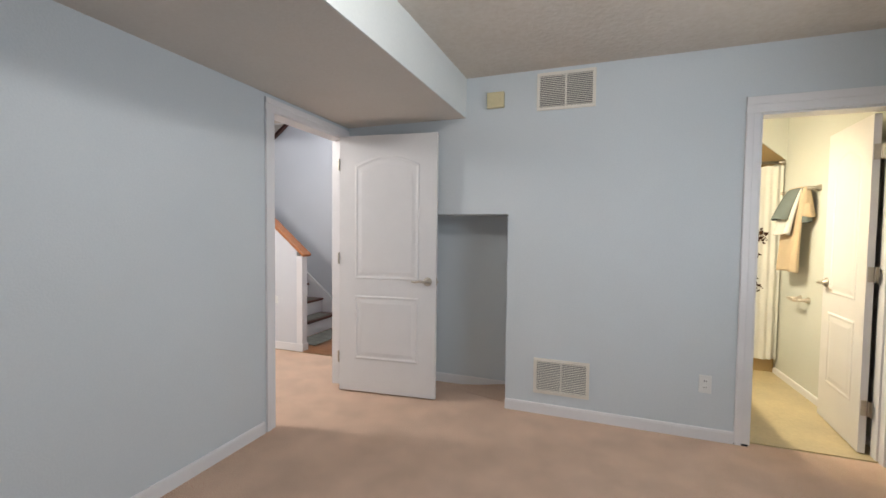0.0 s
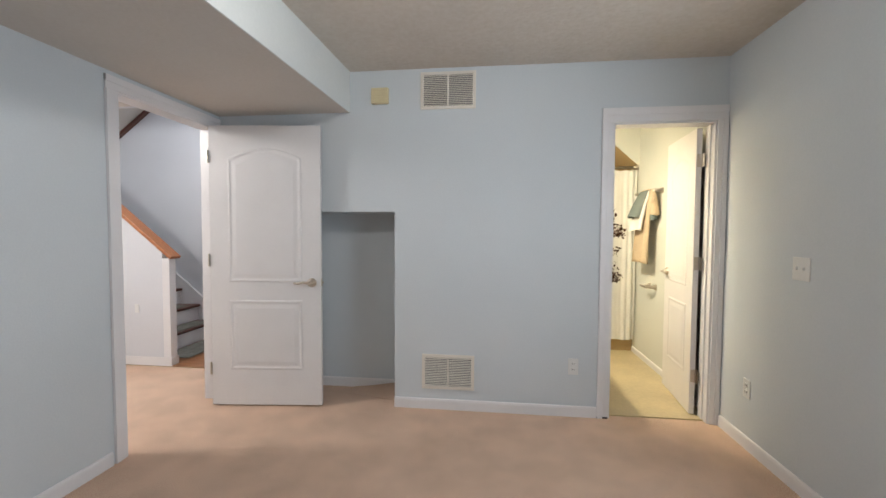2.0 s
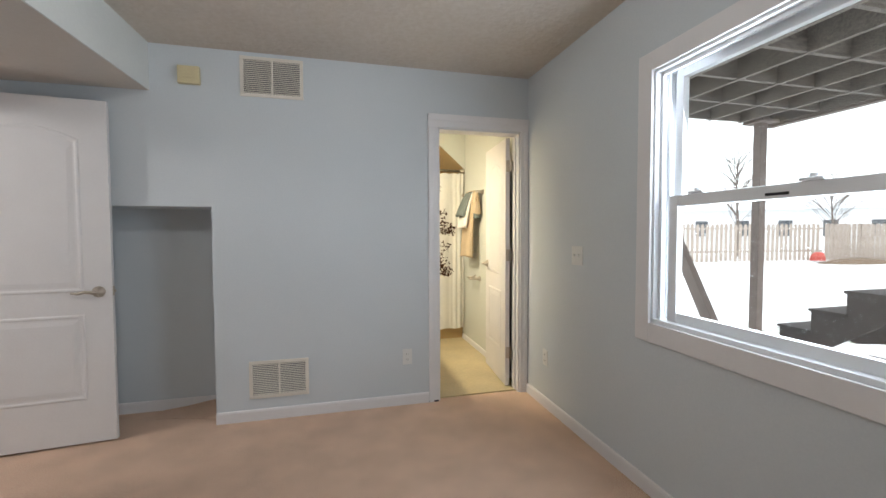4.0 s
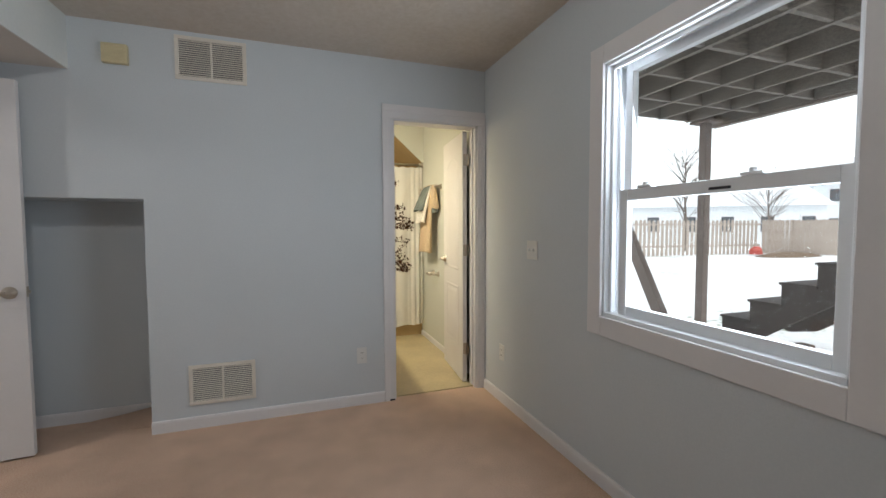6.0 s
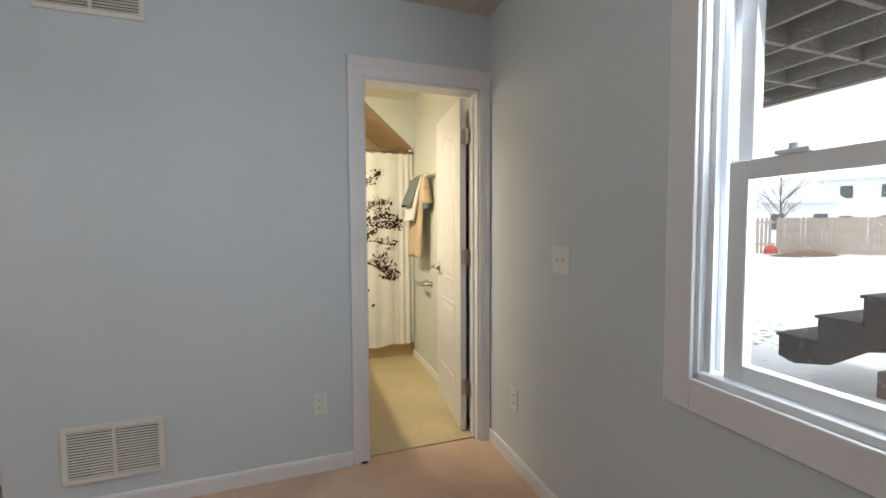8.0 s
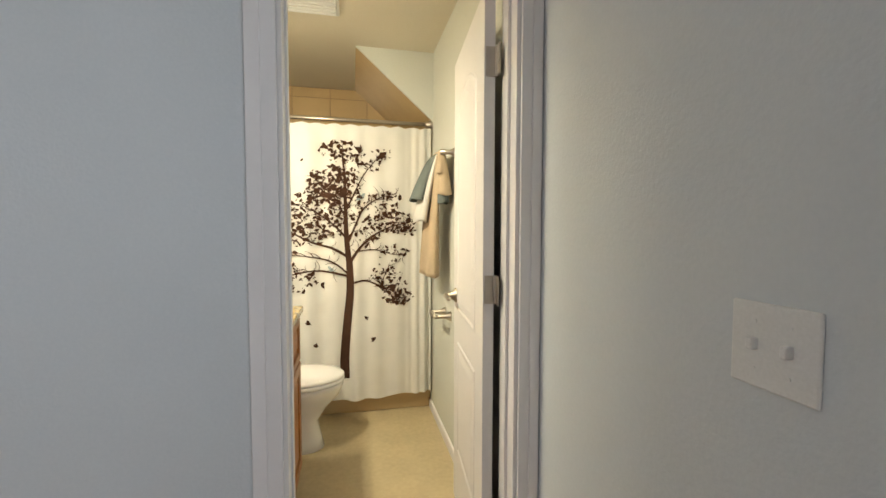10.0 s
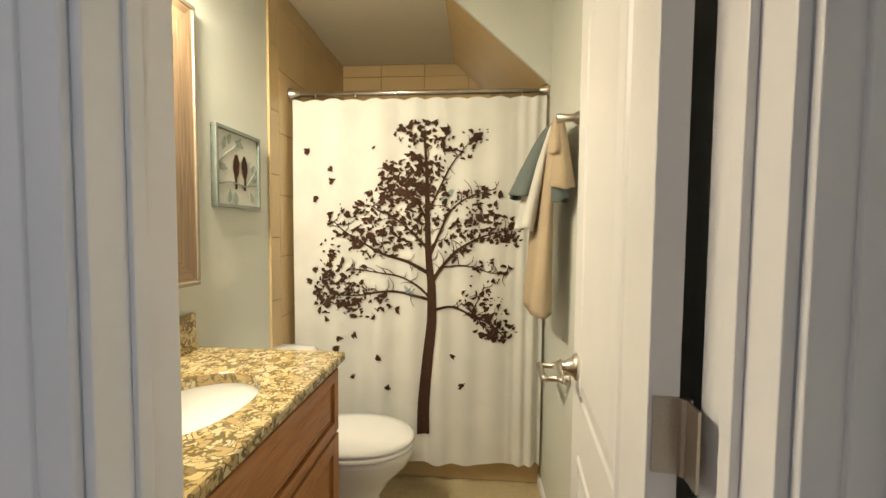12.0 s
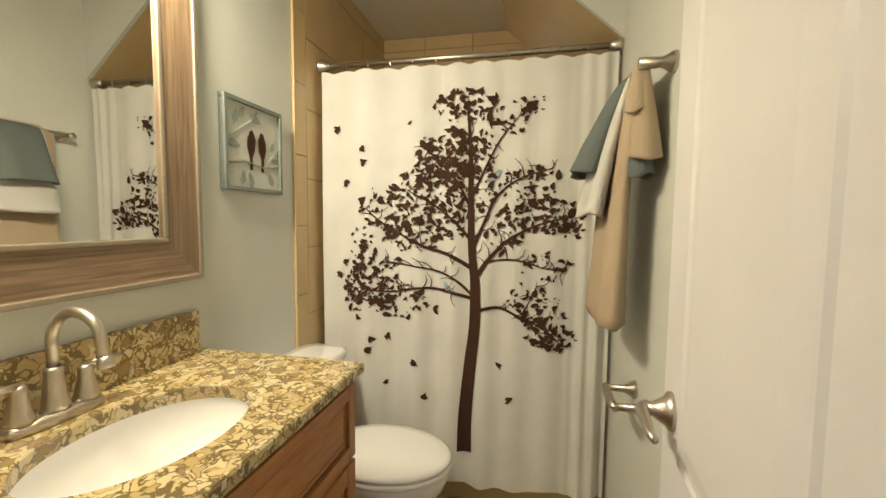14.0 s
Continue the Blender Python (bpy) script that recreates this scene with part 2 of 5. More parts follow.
# ---- mesh tools ----
def finish(name, bm, material, smooth=False):
    bmesh.ops.recalc_face_normals(bm, faces=bm.faces)
    me = bpy.data.meshes.new(name)
    bm.to_mesh(me)
    bm.free()
    me.materials.append(material)
    if smooth:
        me.polygons.foreach_set("use_smooth", [True] * len(me.polygons))
    return me


def part(name, bm, material, parent=None, label="", smooth=False):
    ob = new(name, finish(name, bm, material, smooth))
    if parent:
        ob.parent = parent
    return tagged(ob, label)


def thing(name, label, category, group="", m=None, kind=""):
    ob = tagged(new(name), label, category, group, kind)
    if m is not None:
        ob.matrix_world = m
    return ob


def cube(bm, a, b, bevel=0.0, m=None):
    """A box from corner a to corner b, with rounded edges if asked."""
    lo, hi = Vector([min(p) for p in zip(a, b)]), Vector([max(p) for p in zip(a, b)])
    got = bmesh.ops.create_cube(bm, size=1.0, matrix=Matrix.LocRotScale((lo + hi) / 2, None, hi - lo))
    if bevel:
        edges = list({e for v in got["verts"] for e in v.link_edges})
        out = bmesh.ops.bevel(bm, geom=edges, offset=bevel, segments=2, profile=0.5, affect="EDGES")
        verts = list({v for f in out["faces"] for v in f.verts})
    else:
        verts = got["verts"]
    if m is not None:
        bmesh.ops.transform(bm, matrix=m, verts=verts)
    return bm


def box(a, b, bevel=0.0, m=None):
    return cube(bmesh.new(), a, b, bevel, m)


def boxes(*pairs):
    bm = bmesh.new()
    for a, b in pairs:
        cube(bm, a, b)
    return bm


def loft(rings, closed=True, caps=True, bm=None):
    bm = bm or bmesh.new()
    rows = [[bm.verts.new(p) for p in ring] for ring in rings]
    n = len(rows[0])
    for r0, r1 in zip(rows, rows[1:]):
        for i in range(n if closed else n - 1):
            bm.faces.new((r0[i], r0[(i + 1) % n], r1[(i + 1) % n], r1[i]))
    if caps and closed:
        bm.faces.new(rows[0][::-1]), bm.faces.new(rows[-1])
    return bm


def oval(cx, cy, z, rx, ry, n=32, power=2.0):
    out = []
    for k in range(n):
        a = 2 * math.pi * k / n
        c, s = math.cos(a), math.sin(a)
        out.append((cx + rx * math.copysign(abs(c) ** (2 / power), c), cy + ry * math.copysign(abs(s) ** (2 / power), s), z))
    return out


def tube(points, radii, n=12, bm=None):
    """A round bar along points; radii one or one a point."""
    pts = [Vector(p) for p in points]
    if not isinstance(radii, (list, tuple)):
        radii = [radii] * len(pts)
    rings, side = [], None
    for i, p in enumerate(pts):
        way = (pts[min(i + 1, len(pts) - 1)] - pts[max(i - 1, 0)]).normalized()
        if side is None:
            side = way.cross(Vector((0, 0, 1)) if abs(way.z) < 0.9 else Vector((1, 0, 0))).normalized()
        side = (side - way * side.dot(way)).normalized()
        up = way.cross(side)
        rings.append([p + radii[i] * (math.cos(2 * math.pi * k / n) * side + math.sin(2 * math.pi * k / n) * up) for k in range(n)])
    return loft(rings, bm=bm)


def extrude_xz(points, y0, y1, bm=None):
    return loft([[(x, y0, z) for x, z in points], [(x, y1, z) for x, z in points]], bm=bm)


# ---- plan ----
XL, XR, YB, YR = -1.865, 1.705, 3.36, -2.2
WT = 0.118                     # thickness of the wall between bedroom and bath
YW = YB + WT
CZ, SZ, SX = 2.43, 2.14, -0.852  # ceiling, soffit underside and edge
SXR = SX - 0.027 * (YB - YR)
DX0, DX1, DZ = 0.989, 1.640, 2.020  # bath door opening
NX0, NX1, NZ, NY = -1.42, -0.514, 1.426, 3.70  # low niche
HY0, HY1, HZ = 2.505, 3.322, 2.045   # hall door opening
WY0, WY1, WZ0, WZ1 = 1.108, 2.047, 0.826, 2.0  # window opening
BX0, BZ, BY = 0.415, 2.43, 5.86    # bath
S = dict(kind="structure")

# floors
def slab(name, a, b, material, label, category):
    return tagged(part(name, box(a, b), material), label, category, kind="structure")


slab("floor", (-4.6, YR, -0.12), (XR, 3.935, 0.0), CARPET, "peach-beige cut-pile carpet over bedroom and hall", "floor")
slab("floor_bath", (DX0 - 0.6, YB + 0.05, -0.1), (XR, BY, 0.005), BATHFLOOR, "smooth beige vinyl bathroom floor", "floor")
slab("floor_hall", (-4.6, 3.935, -0.12), (-1.92, 5.2, 0.004), GROUT, "orange hardwood board floor at the stair foot", "floor")
# walls
wn_ = boxes(((XL - 0.12, YB, 0), (NX0, YW, CZ)), ((NX0, YB, NZ), (NX1, YW, CZ)), ((NX1, YB, 0), (DX0, YW, CZ)),
            ((DX0, YB, DZ), (DX1, YW, CZ)), ((DX1, YB, 0), (XR, YW, CZ)))
tagged(part("wall_north", wn_, PAINT), "pale blue painted wall with low niche and bath door", "wall", **S)
niche = thing("wall_niche", "pale blue painted lining of a low wall niche", "wall", kind="structure")
for a, b in (((NX0 - 0.1, NY, 0), (NX1 + 0.1, NY + 0.1, NZ + 0.1)), ((NX0 - 0.1, YW, 0), (NX0, NY, NZ + 0.1)),
       ((NX1, YW, 0), (NX1 + 0.1, NY, NZ + 0.1)), ((NX0, YW, NZ), (NX1, NY, NZ + 0.1))):
    part("lining", box(a, b), PAINT, niche)
tagged(part("wall_west", boxes(((XL - 0.12, YR, 0), (XL, HY0, CZ)), ((XL - 0.12, HY0, HZ), (XL, HY1, CZ)), ((XL - 0.12, HY1, 0), (XL, YB, CZ))), PAINT),
       "pale blue painted wall with a doorway to the hall", "wall", **S)
tagged(part("wall_east", boxes(((XR, YR, 0), (XR + 0.14, WY0, CZ)), ((XR, WY1, 0), (XR + 0.14, YW, CZ)),
       ((XR, WY0, 0), (XR + 0.14, WY1, WZ0)), ((XR, WY0, WZ1), (XR + 0.14, WY1, CZ))), PAINT),
       "pale blue painted outer wall with a window", "wall", **S)
tagged(part("wall_south", box((XL - 0.12, YR - 0.14, 0), (XR + 0.14, YR, CZ)), PAINT),
       "plain pale blue wall closing the bedroom", "wall", **S)
tagged(part("ceiling", box((SXR, YR, CZ), (XR + 0.14, YW, CZ + 0.1)), CEIL), "off-white knockdown-textured ceiling", "ceiling", **S)
tagged(part("ceiling_soffit", loft([[(XL, YR, z), (SXR, YR, z), (SX, YB, z), (XL, YB, z)] for z in (SZ, SZ + 0.05)]), SMOOTHCEIL), "off-white underside of a dropped soffit", "ceiling", **S)
tagged(part("wall_soffit", loft([[(SXR + 0.001, YR, z), (SXR + 0.009, YR, z), (SX + 0.009, YB, z), (SX + 0.001, YB, z)] for z in (SZ, CZ)]), SOFFACE), "pale painted upright face of the dropped soffit", "wall", **S)
tagged(part("ceiling_cover", box((XL - 0.12, YR, CZ), (SXR, YW, CZ + 0.1)), SMOOTHCEIL), "plain ceiling above the soffit", "ceiling", **S)
# bath shell
tagged(part("wall_bath_west", box((BX0 - 0.1, YW, 0), (BX0, BY + 0.1, BZ)), BATHPAINT), "pale sage painted bathroom wall", "wall", **S)
tagged(part("wall_bath_east", box((XR, YW, 0), (XR + 0.14, BY + 0.1, CZ)), BATHPAINT), "pale sage painted bathroom wall", "wall", **S)
tagged(part("wall_bath_north", box((BX0, BY, 0), (XR, BY + 0.1, BZ)), GROUT), "tiled back wall of the shower", "wall", **S)
tagged(part("wall_bath_south", boxes(((BX0, YW, 0), (DX0, YW + 0.006, BZ)), ((DX0, YW, DZ), (DX1, YW + 0.006, BZ)), ((DX1, YW, 0), (XR, YW + 0.006, BZ))), BATHPAINT),
       "pale sage painted bathroom wall round the door", "wall", **S)
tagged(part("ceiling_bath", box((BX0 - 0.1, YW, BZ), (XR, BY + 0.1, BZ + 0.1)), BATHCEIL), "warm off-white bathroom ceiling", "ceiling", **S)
tagged(part("wall_bulkhead", extrude_xz([(1.20, BZ), (XR, BZ), (XR, 1.98)], 4.985, 5.005), BATHPAINT), "pale sage triangular face of a sloped bulkhead", "wall", **S)
tagged(part("ceiling_slope", extrude_xz([(1.20, BZ), (XR, BZ), (XR, 1.98)], 5.005, BY), TILE), "tan sloped ceiling over the shower", "ceiling", **S)
# hall shell
tagged(part("wall_hall_far", box((-4.7, 5.1, 0), (-1.9, 5.2, 4.2)), HALLPAINT), "pale grey stairwell wall", "wall", **S)
tagged(part("wall_hall_west", box((-4.8, 0.4, 0), (-4.7, 5.2, 4.2)), HALLPAINT), "pale grey hall wall", "wall", **S)
tagged(part("wall_hall_south", box((-4.7, 0.4, 0), (-1.92, 0.5, CZ)), HALLPAINT), "pale grey hall wall", "wall", **S)
tagged(part("wall_hall_east", boxes(((-1.93, 3.5, 0), (-1.83, 5.2, 4.2)), ((-1.925, 0.5, 0), (-1.921, HY0, CZ)), ((-1.925, HY1, 0), (-1.921, 3.5, CZ))), HALLPAINT), "pale grey hall wall", "wall", **S)
tagged(part("ceiling_hall", box((-4.7, 0.4, CZ), (-1.93, 3.95, CZ + 0.1)), SMOOTHCEIL), "off-white hall ceiling", "ceiling", **S)
tagged(part("ceiling_stairwell", box((-4.7, 3.95, 4.1), (-1.93, 5.2, 4.2)), SMOOTHCEIL), "off-white stairwell ceiling", "ceiling", **S)
tagged(part("wall_hall_header", box((-4.7, 3.95, CZ), (-1.93, 4.0, 4.1)), HALLPAINT), "pale grey wall over the hall ceiling edge", "wall", **S)


# baseboards
def baseboard(a, b, inward, h=0.075):
    """White board with a rounded top from a to b along a wall, standing inward of it."""
    a, b, n = Vector((*a, 0)), Vector((*b, 0)), Vector((*inward, 0))
    prof = [(0.0, 0.0), (0.013, 0.0), (0.013, h - 0.015), (0.010, h - 0.004), (0.006, h), (0.0, h)]
    bm = loft([[p + n * d + Vector((0, 0, z)) for d, z in prof] for p in (a, b)])
    return tagged(part("baseboard", bm, WHITE), "white painted baseboard", "baseboard", **S)


baseboard((NX1, YB), (DX0 - 0.076, YB), (0, -1))
baseboard((XL, YR), (XL, HY0 - 0.09), (1, 0))
baseboard((XR, YR), (XR, YB), (-1, 0))
baseboard((NX0, NY), (NX1, NY), (0, -1))
baseboard((NX0, YW), (NX0, NY), (1, 0))
baseboard((NX1, YW), (NX1, NY), (-1, 0))
baseboard((XR, YW), (XR, 5.07), (-1, 0), 0.06)
tagged(part("carpet_corner", loft([[(x, NY - d, 0.0), (x, NY - d, 0.003), (x, NY - 0.10, h * 0.7), (x, NY - 0.014, h), (x, NY - 0.014, 0.0)] for x, d, h in ((NX1 - 0.42, 0.16, 0.004), (NX1 - 0.28, 0.18, 0.018), (NX1 - 0.12, 0.22, 0.045), (NX1 - 0.014, 0.24, 0.06))]), CARPET),
       "loose lifted carpet corner in the niche", "carpet")


# door casings: three boards with stepped profile, on plane axis
def casing(axis, at, sign, u0, u1, top, w=0.08, name="trim", w1=None, head=None):
    w1, head = w1 or w, head or w
    root = tagged(new(name), "white painted door casing", "trim", **S)

    def add(ua, ub, za, zb, upright):
        bm = bmesh.new()
        for k, (f0, f1, d) in enumerate(((0.0, 1.0, 0.011), (0.5, 0.98, 0.0165))):
            if upright:
                s0, s1 = (ua + (ub - ua) * f0, ua + (ub - ua) * f1)
                lo, hi = (min(s0, s1), za), (max(s0, s1), zb - 0.001 * k)
            else:
                lo, hi = (ua, za + (zb - za) * f0), (ub, za + (zb - za) * f1)
            if axis == "y":
                cube(bm, (lo[0], at, lo[1]), (hi[0], at + sign * d, hi[1]), 0.002)
            else:
                cube(bm, (at, lo[0], lo[1]), (at + sign * d, hi[0], hi[1]), 0.002)
        part("casing_board", bm, WHITE, root)

    add(u0, u0 - w, 0, top, True)
    add(u1, u1 + w1, 0, top, True)
    add(u0 - w, u1 + w1, top, top + head, False)
    return root


casing("y", YB, -1, DX0, DX1, DZ, 0.075, w1=XR - DX1 - 0.002, head=0.098)
casing("y", YW + 0.006, 1, DX0, DX1, DZ, 0.06, w1=XR - DX1 - 0.014)
casing("x", XL, 1, HY0, HY1, HZ - 0.005, 0.075, w1=0.034)
# dark strip laid on the casing foot, coloured as the shade in a gap
slab("trim_gap_shade", (DX0 - 0.075, YB - 0.014, 0.0), (DX0 - 0.002, YB - 0.0116, 0.012), SLOT, "dark strip for the shade of a gap under the door casing foot", "gap")
# jamb linings
for nm, prs in (("door_jamb_bath", (((DX0, YB, 0), (DX0 + 0.012, YW, DZ)), ((DX1 - 0.012, YB, 0), (DX1, YW, DZ)), ((DX0, YB, DZ - 0.012), (DX1, YW, DZ)),
                                    ((DX0 + 0.012, YB + 0.045, 0), (DX0 + 0.019, YB + 0.065, DZ - 0.012)), ((DX1 - 0.022, YB + 0.045, 0), (DX1 - 0.012, YB + 0.065, DZ - 0.012)))),
                ("door_jamb_hall", (((XL - 0.12, HY0, 0), (XL, HY0 + 0.012, HZ)), ((XL - 0.12, HY1 - 0.012, 0), (XL, HY1, HZ)), ((XL - 0.12, HY0, HZ - 0.012), (XL, HY1, HZ))))):
    jamb = thing(nm, "white painted door jamb", "door jamb", kind="structure")
    for a, b in prs:
        part("jamb_board", box(a, b, 0.0015), WHITE, jamb)
slab("threshold", (DX0 + 0.012, YB + 0.04, 0.0), (DX1 - 0.012, YB + 0.075, 0.009), BATHFLOOR, "thin beige threshold strip between carpet and vinyl", "threshold")


# ---- doors ----
def panel_outline(x0, x1, z0, z1, arch, inset):
    pts = [(x0 + inset, z0 + inset), (x1 - inset, z0 + inset)]
    n = 14 if arch else 1
    xa, xb, zt = x1 - inset, x0 + inset, z1 - inset
    for k in range(n + 1):
        f = k / n
        pts.append((xa + (xb - xa) * f, zt + arch * math.sin(math.pi * f) ** 0.9 if 0 < f < 1 else zt))
    return pts


def moulded_panel(x0, x1, z0, z1, arch, y, sign):
    prof = [(0.0, -0.001), (0.008, 0.0042), (0.016, 0.0042), (0.024, 0.001), (0.034, 0.001), (0.06, 0.0045)]
    rings = [[(x, y + sign * h, z) for x, z in panel_outline(x0, x1, z0, z1, arch, i)] for i, h in prof]
    return loft(rings)


def lever_handle(parent, x, z, y, sign, toward, deep=1.0):
    rose = loft([oval(0, 0, 0, 0.033, 0.033, 24), oval(0, 0, 0.006 * deep, 0.033, 0.033, 24), oval(0, 0, 0.012 * deep, 0.024, 0.024, 24), oval(0, 0, 0.03 * deep, 0.012, 0.012, 24), oval(0, 0, 0.045 * deep, 0.011, 0.011, 24)])
    bmesh.ops.transform(rose, matrix=Matrix.Translation((x, y, z)) @ Matrix.Rotation(radians(-90 * sign), 4, "X"), verts=rose.verts)
    h = part("door_handle", rose, NICKEL, parent, "brushed nickel lever handle", True)
    d = toward
    pts = [(x, y + sign * 0.045 * deep, z), (x + d * 0.02, y + sign * 0.05 * deep, z + 0.002), (x + d * 0.05, y + sign * 0.05 * deep, z + 0.006), (x + d * 0.085, y + sign * 0.048 * deep, z - 0.003), (x + d * 0.115, y + sign * 0.046 * deep, z + 0.002)]
    part("lever", tube(pts, [0.012, 0.011, 0.009, 0.008, 0.006]), NICKEL, h, smooth=True)


def panel_door(name, label, width, height, m, handle_z, wide_panel, back=1.0, leaves=True):
    """Two-panel arched door; local x from hinge to free edge, thickness along y."""
    root = thing(name, label, "door", m=m, kind="structure")
    t = 0.0175
    part("door_slab", box((0, -t, 0), (width, t, height), 0.0015), DOORWHITE, root)
    st = wide_panel
    for sign in (-1, 1):
        part("raised_panel", moulded_panel(st, width - st, 0.905 * height / 2.03, 1.80 * height / 2.03, 0.07, sign * t, sign), DOORWHITE, root)
        part("raised_panel", moulded_panel(st, width - st, 0.26, 0.775 * height / 2.03, 0.0, sign * t, sign), DOORWHITE, root)
        lever_handle(root, width - 0.065, handle_z, sign * t, sign, -1, back if sign < 0 else 1.0)
    part("latch", boxes(((width - 0.001, -0.012, handle_z - 0.028), (width + 0.002, 0.012, handle_z + 0.028)), ((width, -0.006, handle_z - 0.008), (width + 0.012, 0.006, handle_z + 0.008))), NICKEL, root, "nickel latch plate")
    for z in (0.27, 1.06, height - 0.22):
        bm = tube([(-0.004, -t - 0.005, z - 0.045), (-0.004, -t - 0.005, z + 0.045)], 0.007, 10)
        cube(bm, (-0.004, -t, z - 0.045), (-0.0005, t * 0.7, z + 0.045))
        if leaves:
            cube(bm, (-0.04, -t - 0.0065, z - 0.045), (-0.004, -t - 0.0035, z + 0.045))
        part("hinge", bm, NICKEL, root, "brushed nickel butt hinge")
    return root


panel_door("door_hall", "open white two-panel arched door with nickel lever handle", 0.80, 2.02, pose(XL + 0.03, 3.208, 0.012, 0, 0, 6.2), 0.90, 0.135, leaves=False)
bath_door = panel_door("door_bath", "open white two-panel arched bathroom door with nickel lever", 0.61, 1.99, pose(DX1 - 0.050, YW + 0.006, 0.012, 0, 0, 84.6), 0.955, 0.115, 0.6)


# ---- window ----
def sash(parent, x, y0, y1, z0, z1, w, name, d=0.032):
    """A sash of four rails round one pane; x is its middle."""
    root = new(name)
    root.parent = parent
    tagged(root, "white vinyl sash")
    for nm, a, b in (("stile", (y0, z0), (y0 + w, z1)), ("stile", (y1 - w, z0), (y1, z1)), ("rail", (y0 + w, z0), (y1 - w, z0 + w)), ("rail", (y0 + w, z1 - w), (y1 - w, z1))):
        part(nm, box((x - d / 2, a[0], a[1]), (x + d / 2, b[0], b[1]), 0.003), VINYL, root)
    pane = part("pane", box((x - 0.003, y0 + w - 0.004, z0 + w - 0.004), (x + 0.003, y1 - w + 0.004, z1 - w + 0.004)), GLASS, root, "clear glass pane")
    pane.visible_shadow = False
    return root


win = thing("window_1", "white vinyl double-hung window in a painted casing", "window", kind="structure")
for nm, a, b in (("casing_board", (XR - 0.016, WY1, WZ0 - 0.092), (XR, WY1 + 0.088, WZ1 + 0.088)), ("casing_board", (XR - 0.016, WY0 - 0.088, WZ0 - 0.092), (XR, WY0, WZ1 + 0.088)),
                 ("casing_board", (XR - 0.016, WY0, WZ1), (XR, WY1, WZ1 + 0.088)), ("window_sill", (XR - 0.016, WY0, WZ0 - 0.092), (XR, WY1, WZ0))):
    part(nm, box(a, b, 0.003), WHITE, win)
for a, b in (((XR, WY1 - 0.012, WZ0), (XR + 0.15, WY1 + 0.002, WZ1)), ((XR, WY0 - 0.002, WZ0), (XR + 0.15, WY0 + 0.012, WZ1)), ((XR, WY0, WZ1 - 0.012), (XR + 0.15, WY1, WZ1 + 0.002)), ((XR, WY0, WZ0 - 0.002), (XR + 0.15, WY1, WZ0 + 0.02))):
    part("window_frame", box(a, b, 0.002), VINYL, win)
for y in (WY0 + 0.012, WY1 - 0.012):
    sg = 1 if y < 1.6 else -1
    for dx in (0.030, 0.072, 0.112):
        part("track", box((XR + dx - 0.004, y, WZ0 + 0.02), (XR + dx + 0.004, y + sg * 0.016, WZ1 - 0.012)), VINYL, win)
MID = 1.395
for dx in (0.030, 0.112):
    part("track", box((XR + dx - 0.004, WY0 + 0.02, WZ1 - 0.03), (XR + dx + 0.004, WY1 - 0.02, WZ1 - 0.012)), VINYL, win)
sash(win, XR + 0.092, WY0 + 0.012, WY1 - 0.05, MID - 0.02, WZ1 - 0.012, 0.04, "upper_sash")
sash(win, XR + 0.052, WY0 + 0.012, WY1 - 0.058, WZ0 + 0.014, MID + 0.022, 0.05, "lower_sash")
for y in (1.40, 1.84):
    bm = box((XR + 0.026, y - 0.036, MID + 0.022), (XR + 0.062, y + 0.036, MID + 0.033), 0.003)
    tube([(XR + 0.045, y, MID + 0.03), (XR + 0.045, y, MID + 0.045)], 0.016, 12, bm)
    part("sash_lock", bm, VINYL, win, "white cam sash lock")
part("lift_label", box((XR + 0.0345, 1.47, MID - 0.016), (XR + 0.0362, 1.55, MID - 0.006)), SLOT, win, "small dark sticker")

# ---- wall fixtures of the bedroom ----
def vent(x0, x1, z0, z1, rows, tilt, label):
    root = thing("wall_vent", label, "vent")
    y = YB
    bw = 0.022
    # wall is uncut here: a dark sheet puts the duct's shade behind the slats
    part("backing", box((x0 + bw, y - 0.002, z0 + bw), (x1 - bw, y - 0.0005, z1 - bw)), VENTDARK, root, "dark sheet for the shade inside the duct")
    for a, b in (((x0, z0), (x1, z0 + bw)), ((x0, z1 - bw), (x1, z1)), ((x0, z0 + bw), (x0 + bw, z1 - bw)), ((x1 - bw, z0 + bw), (x1, z1 - bw)), (((x0 + x1) / 2 - 0.006, z0 + bw), ((x0 + x1) / 2 + 0.006, z1 - bw))):
        part("frame", box((a[0], y - 0.011, a[1]), (b[0], y - 0.0004, b[1]), 0.002), CREAMWHITE, root)
    step = (z1 - z0 - 2 * bw) / rows
    half = (x1 - x0 - 2 * bw - 0.012) / 2
    me = finish("slat", box((0, -0.004, -0.0007), (half, 0.004, 0.0007)), CREAMWHITE)
    for c in range(2):
        for r in range(rows):
            ob = new("slat", me)
            ob.matrix_world = pose(x0 + bw + c * (half + 0.012), y - 0.0055, z0 + bw + (r + 0.5) * step, tilt)
            ob.parent = root
    return root


CREAMWHITE = mat("cream_white_metal", (0.74, 0.70, 0.63), 0.4, vary=0.03, scale=8)
vent(-0.327, 0.062, 2.144, 2.402, 17, -38, "cream-white louvred return vent high on the wall")
vent(-0.311, 0.067, 0.148, 0.400, 17, 38, "cream-white louvred return vent low on the wall")

chime = thing("door_chime", "cream plastic door chime box on the wall", "chime")
part("body", box((-0.680, YB - 0.035, 2.190), (-0.555, YB, 2.300), 0.006), CREAM, chime)
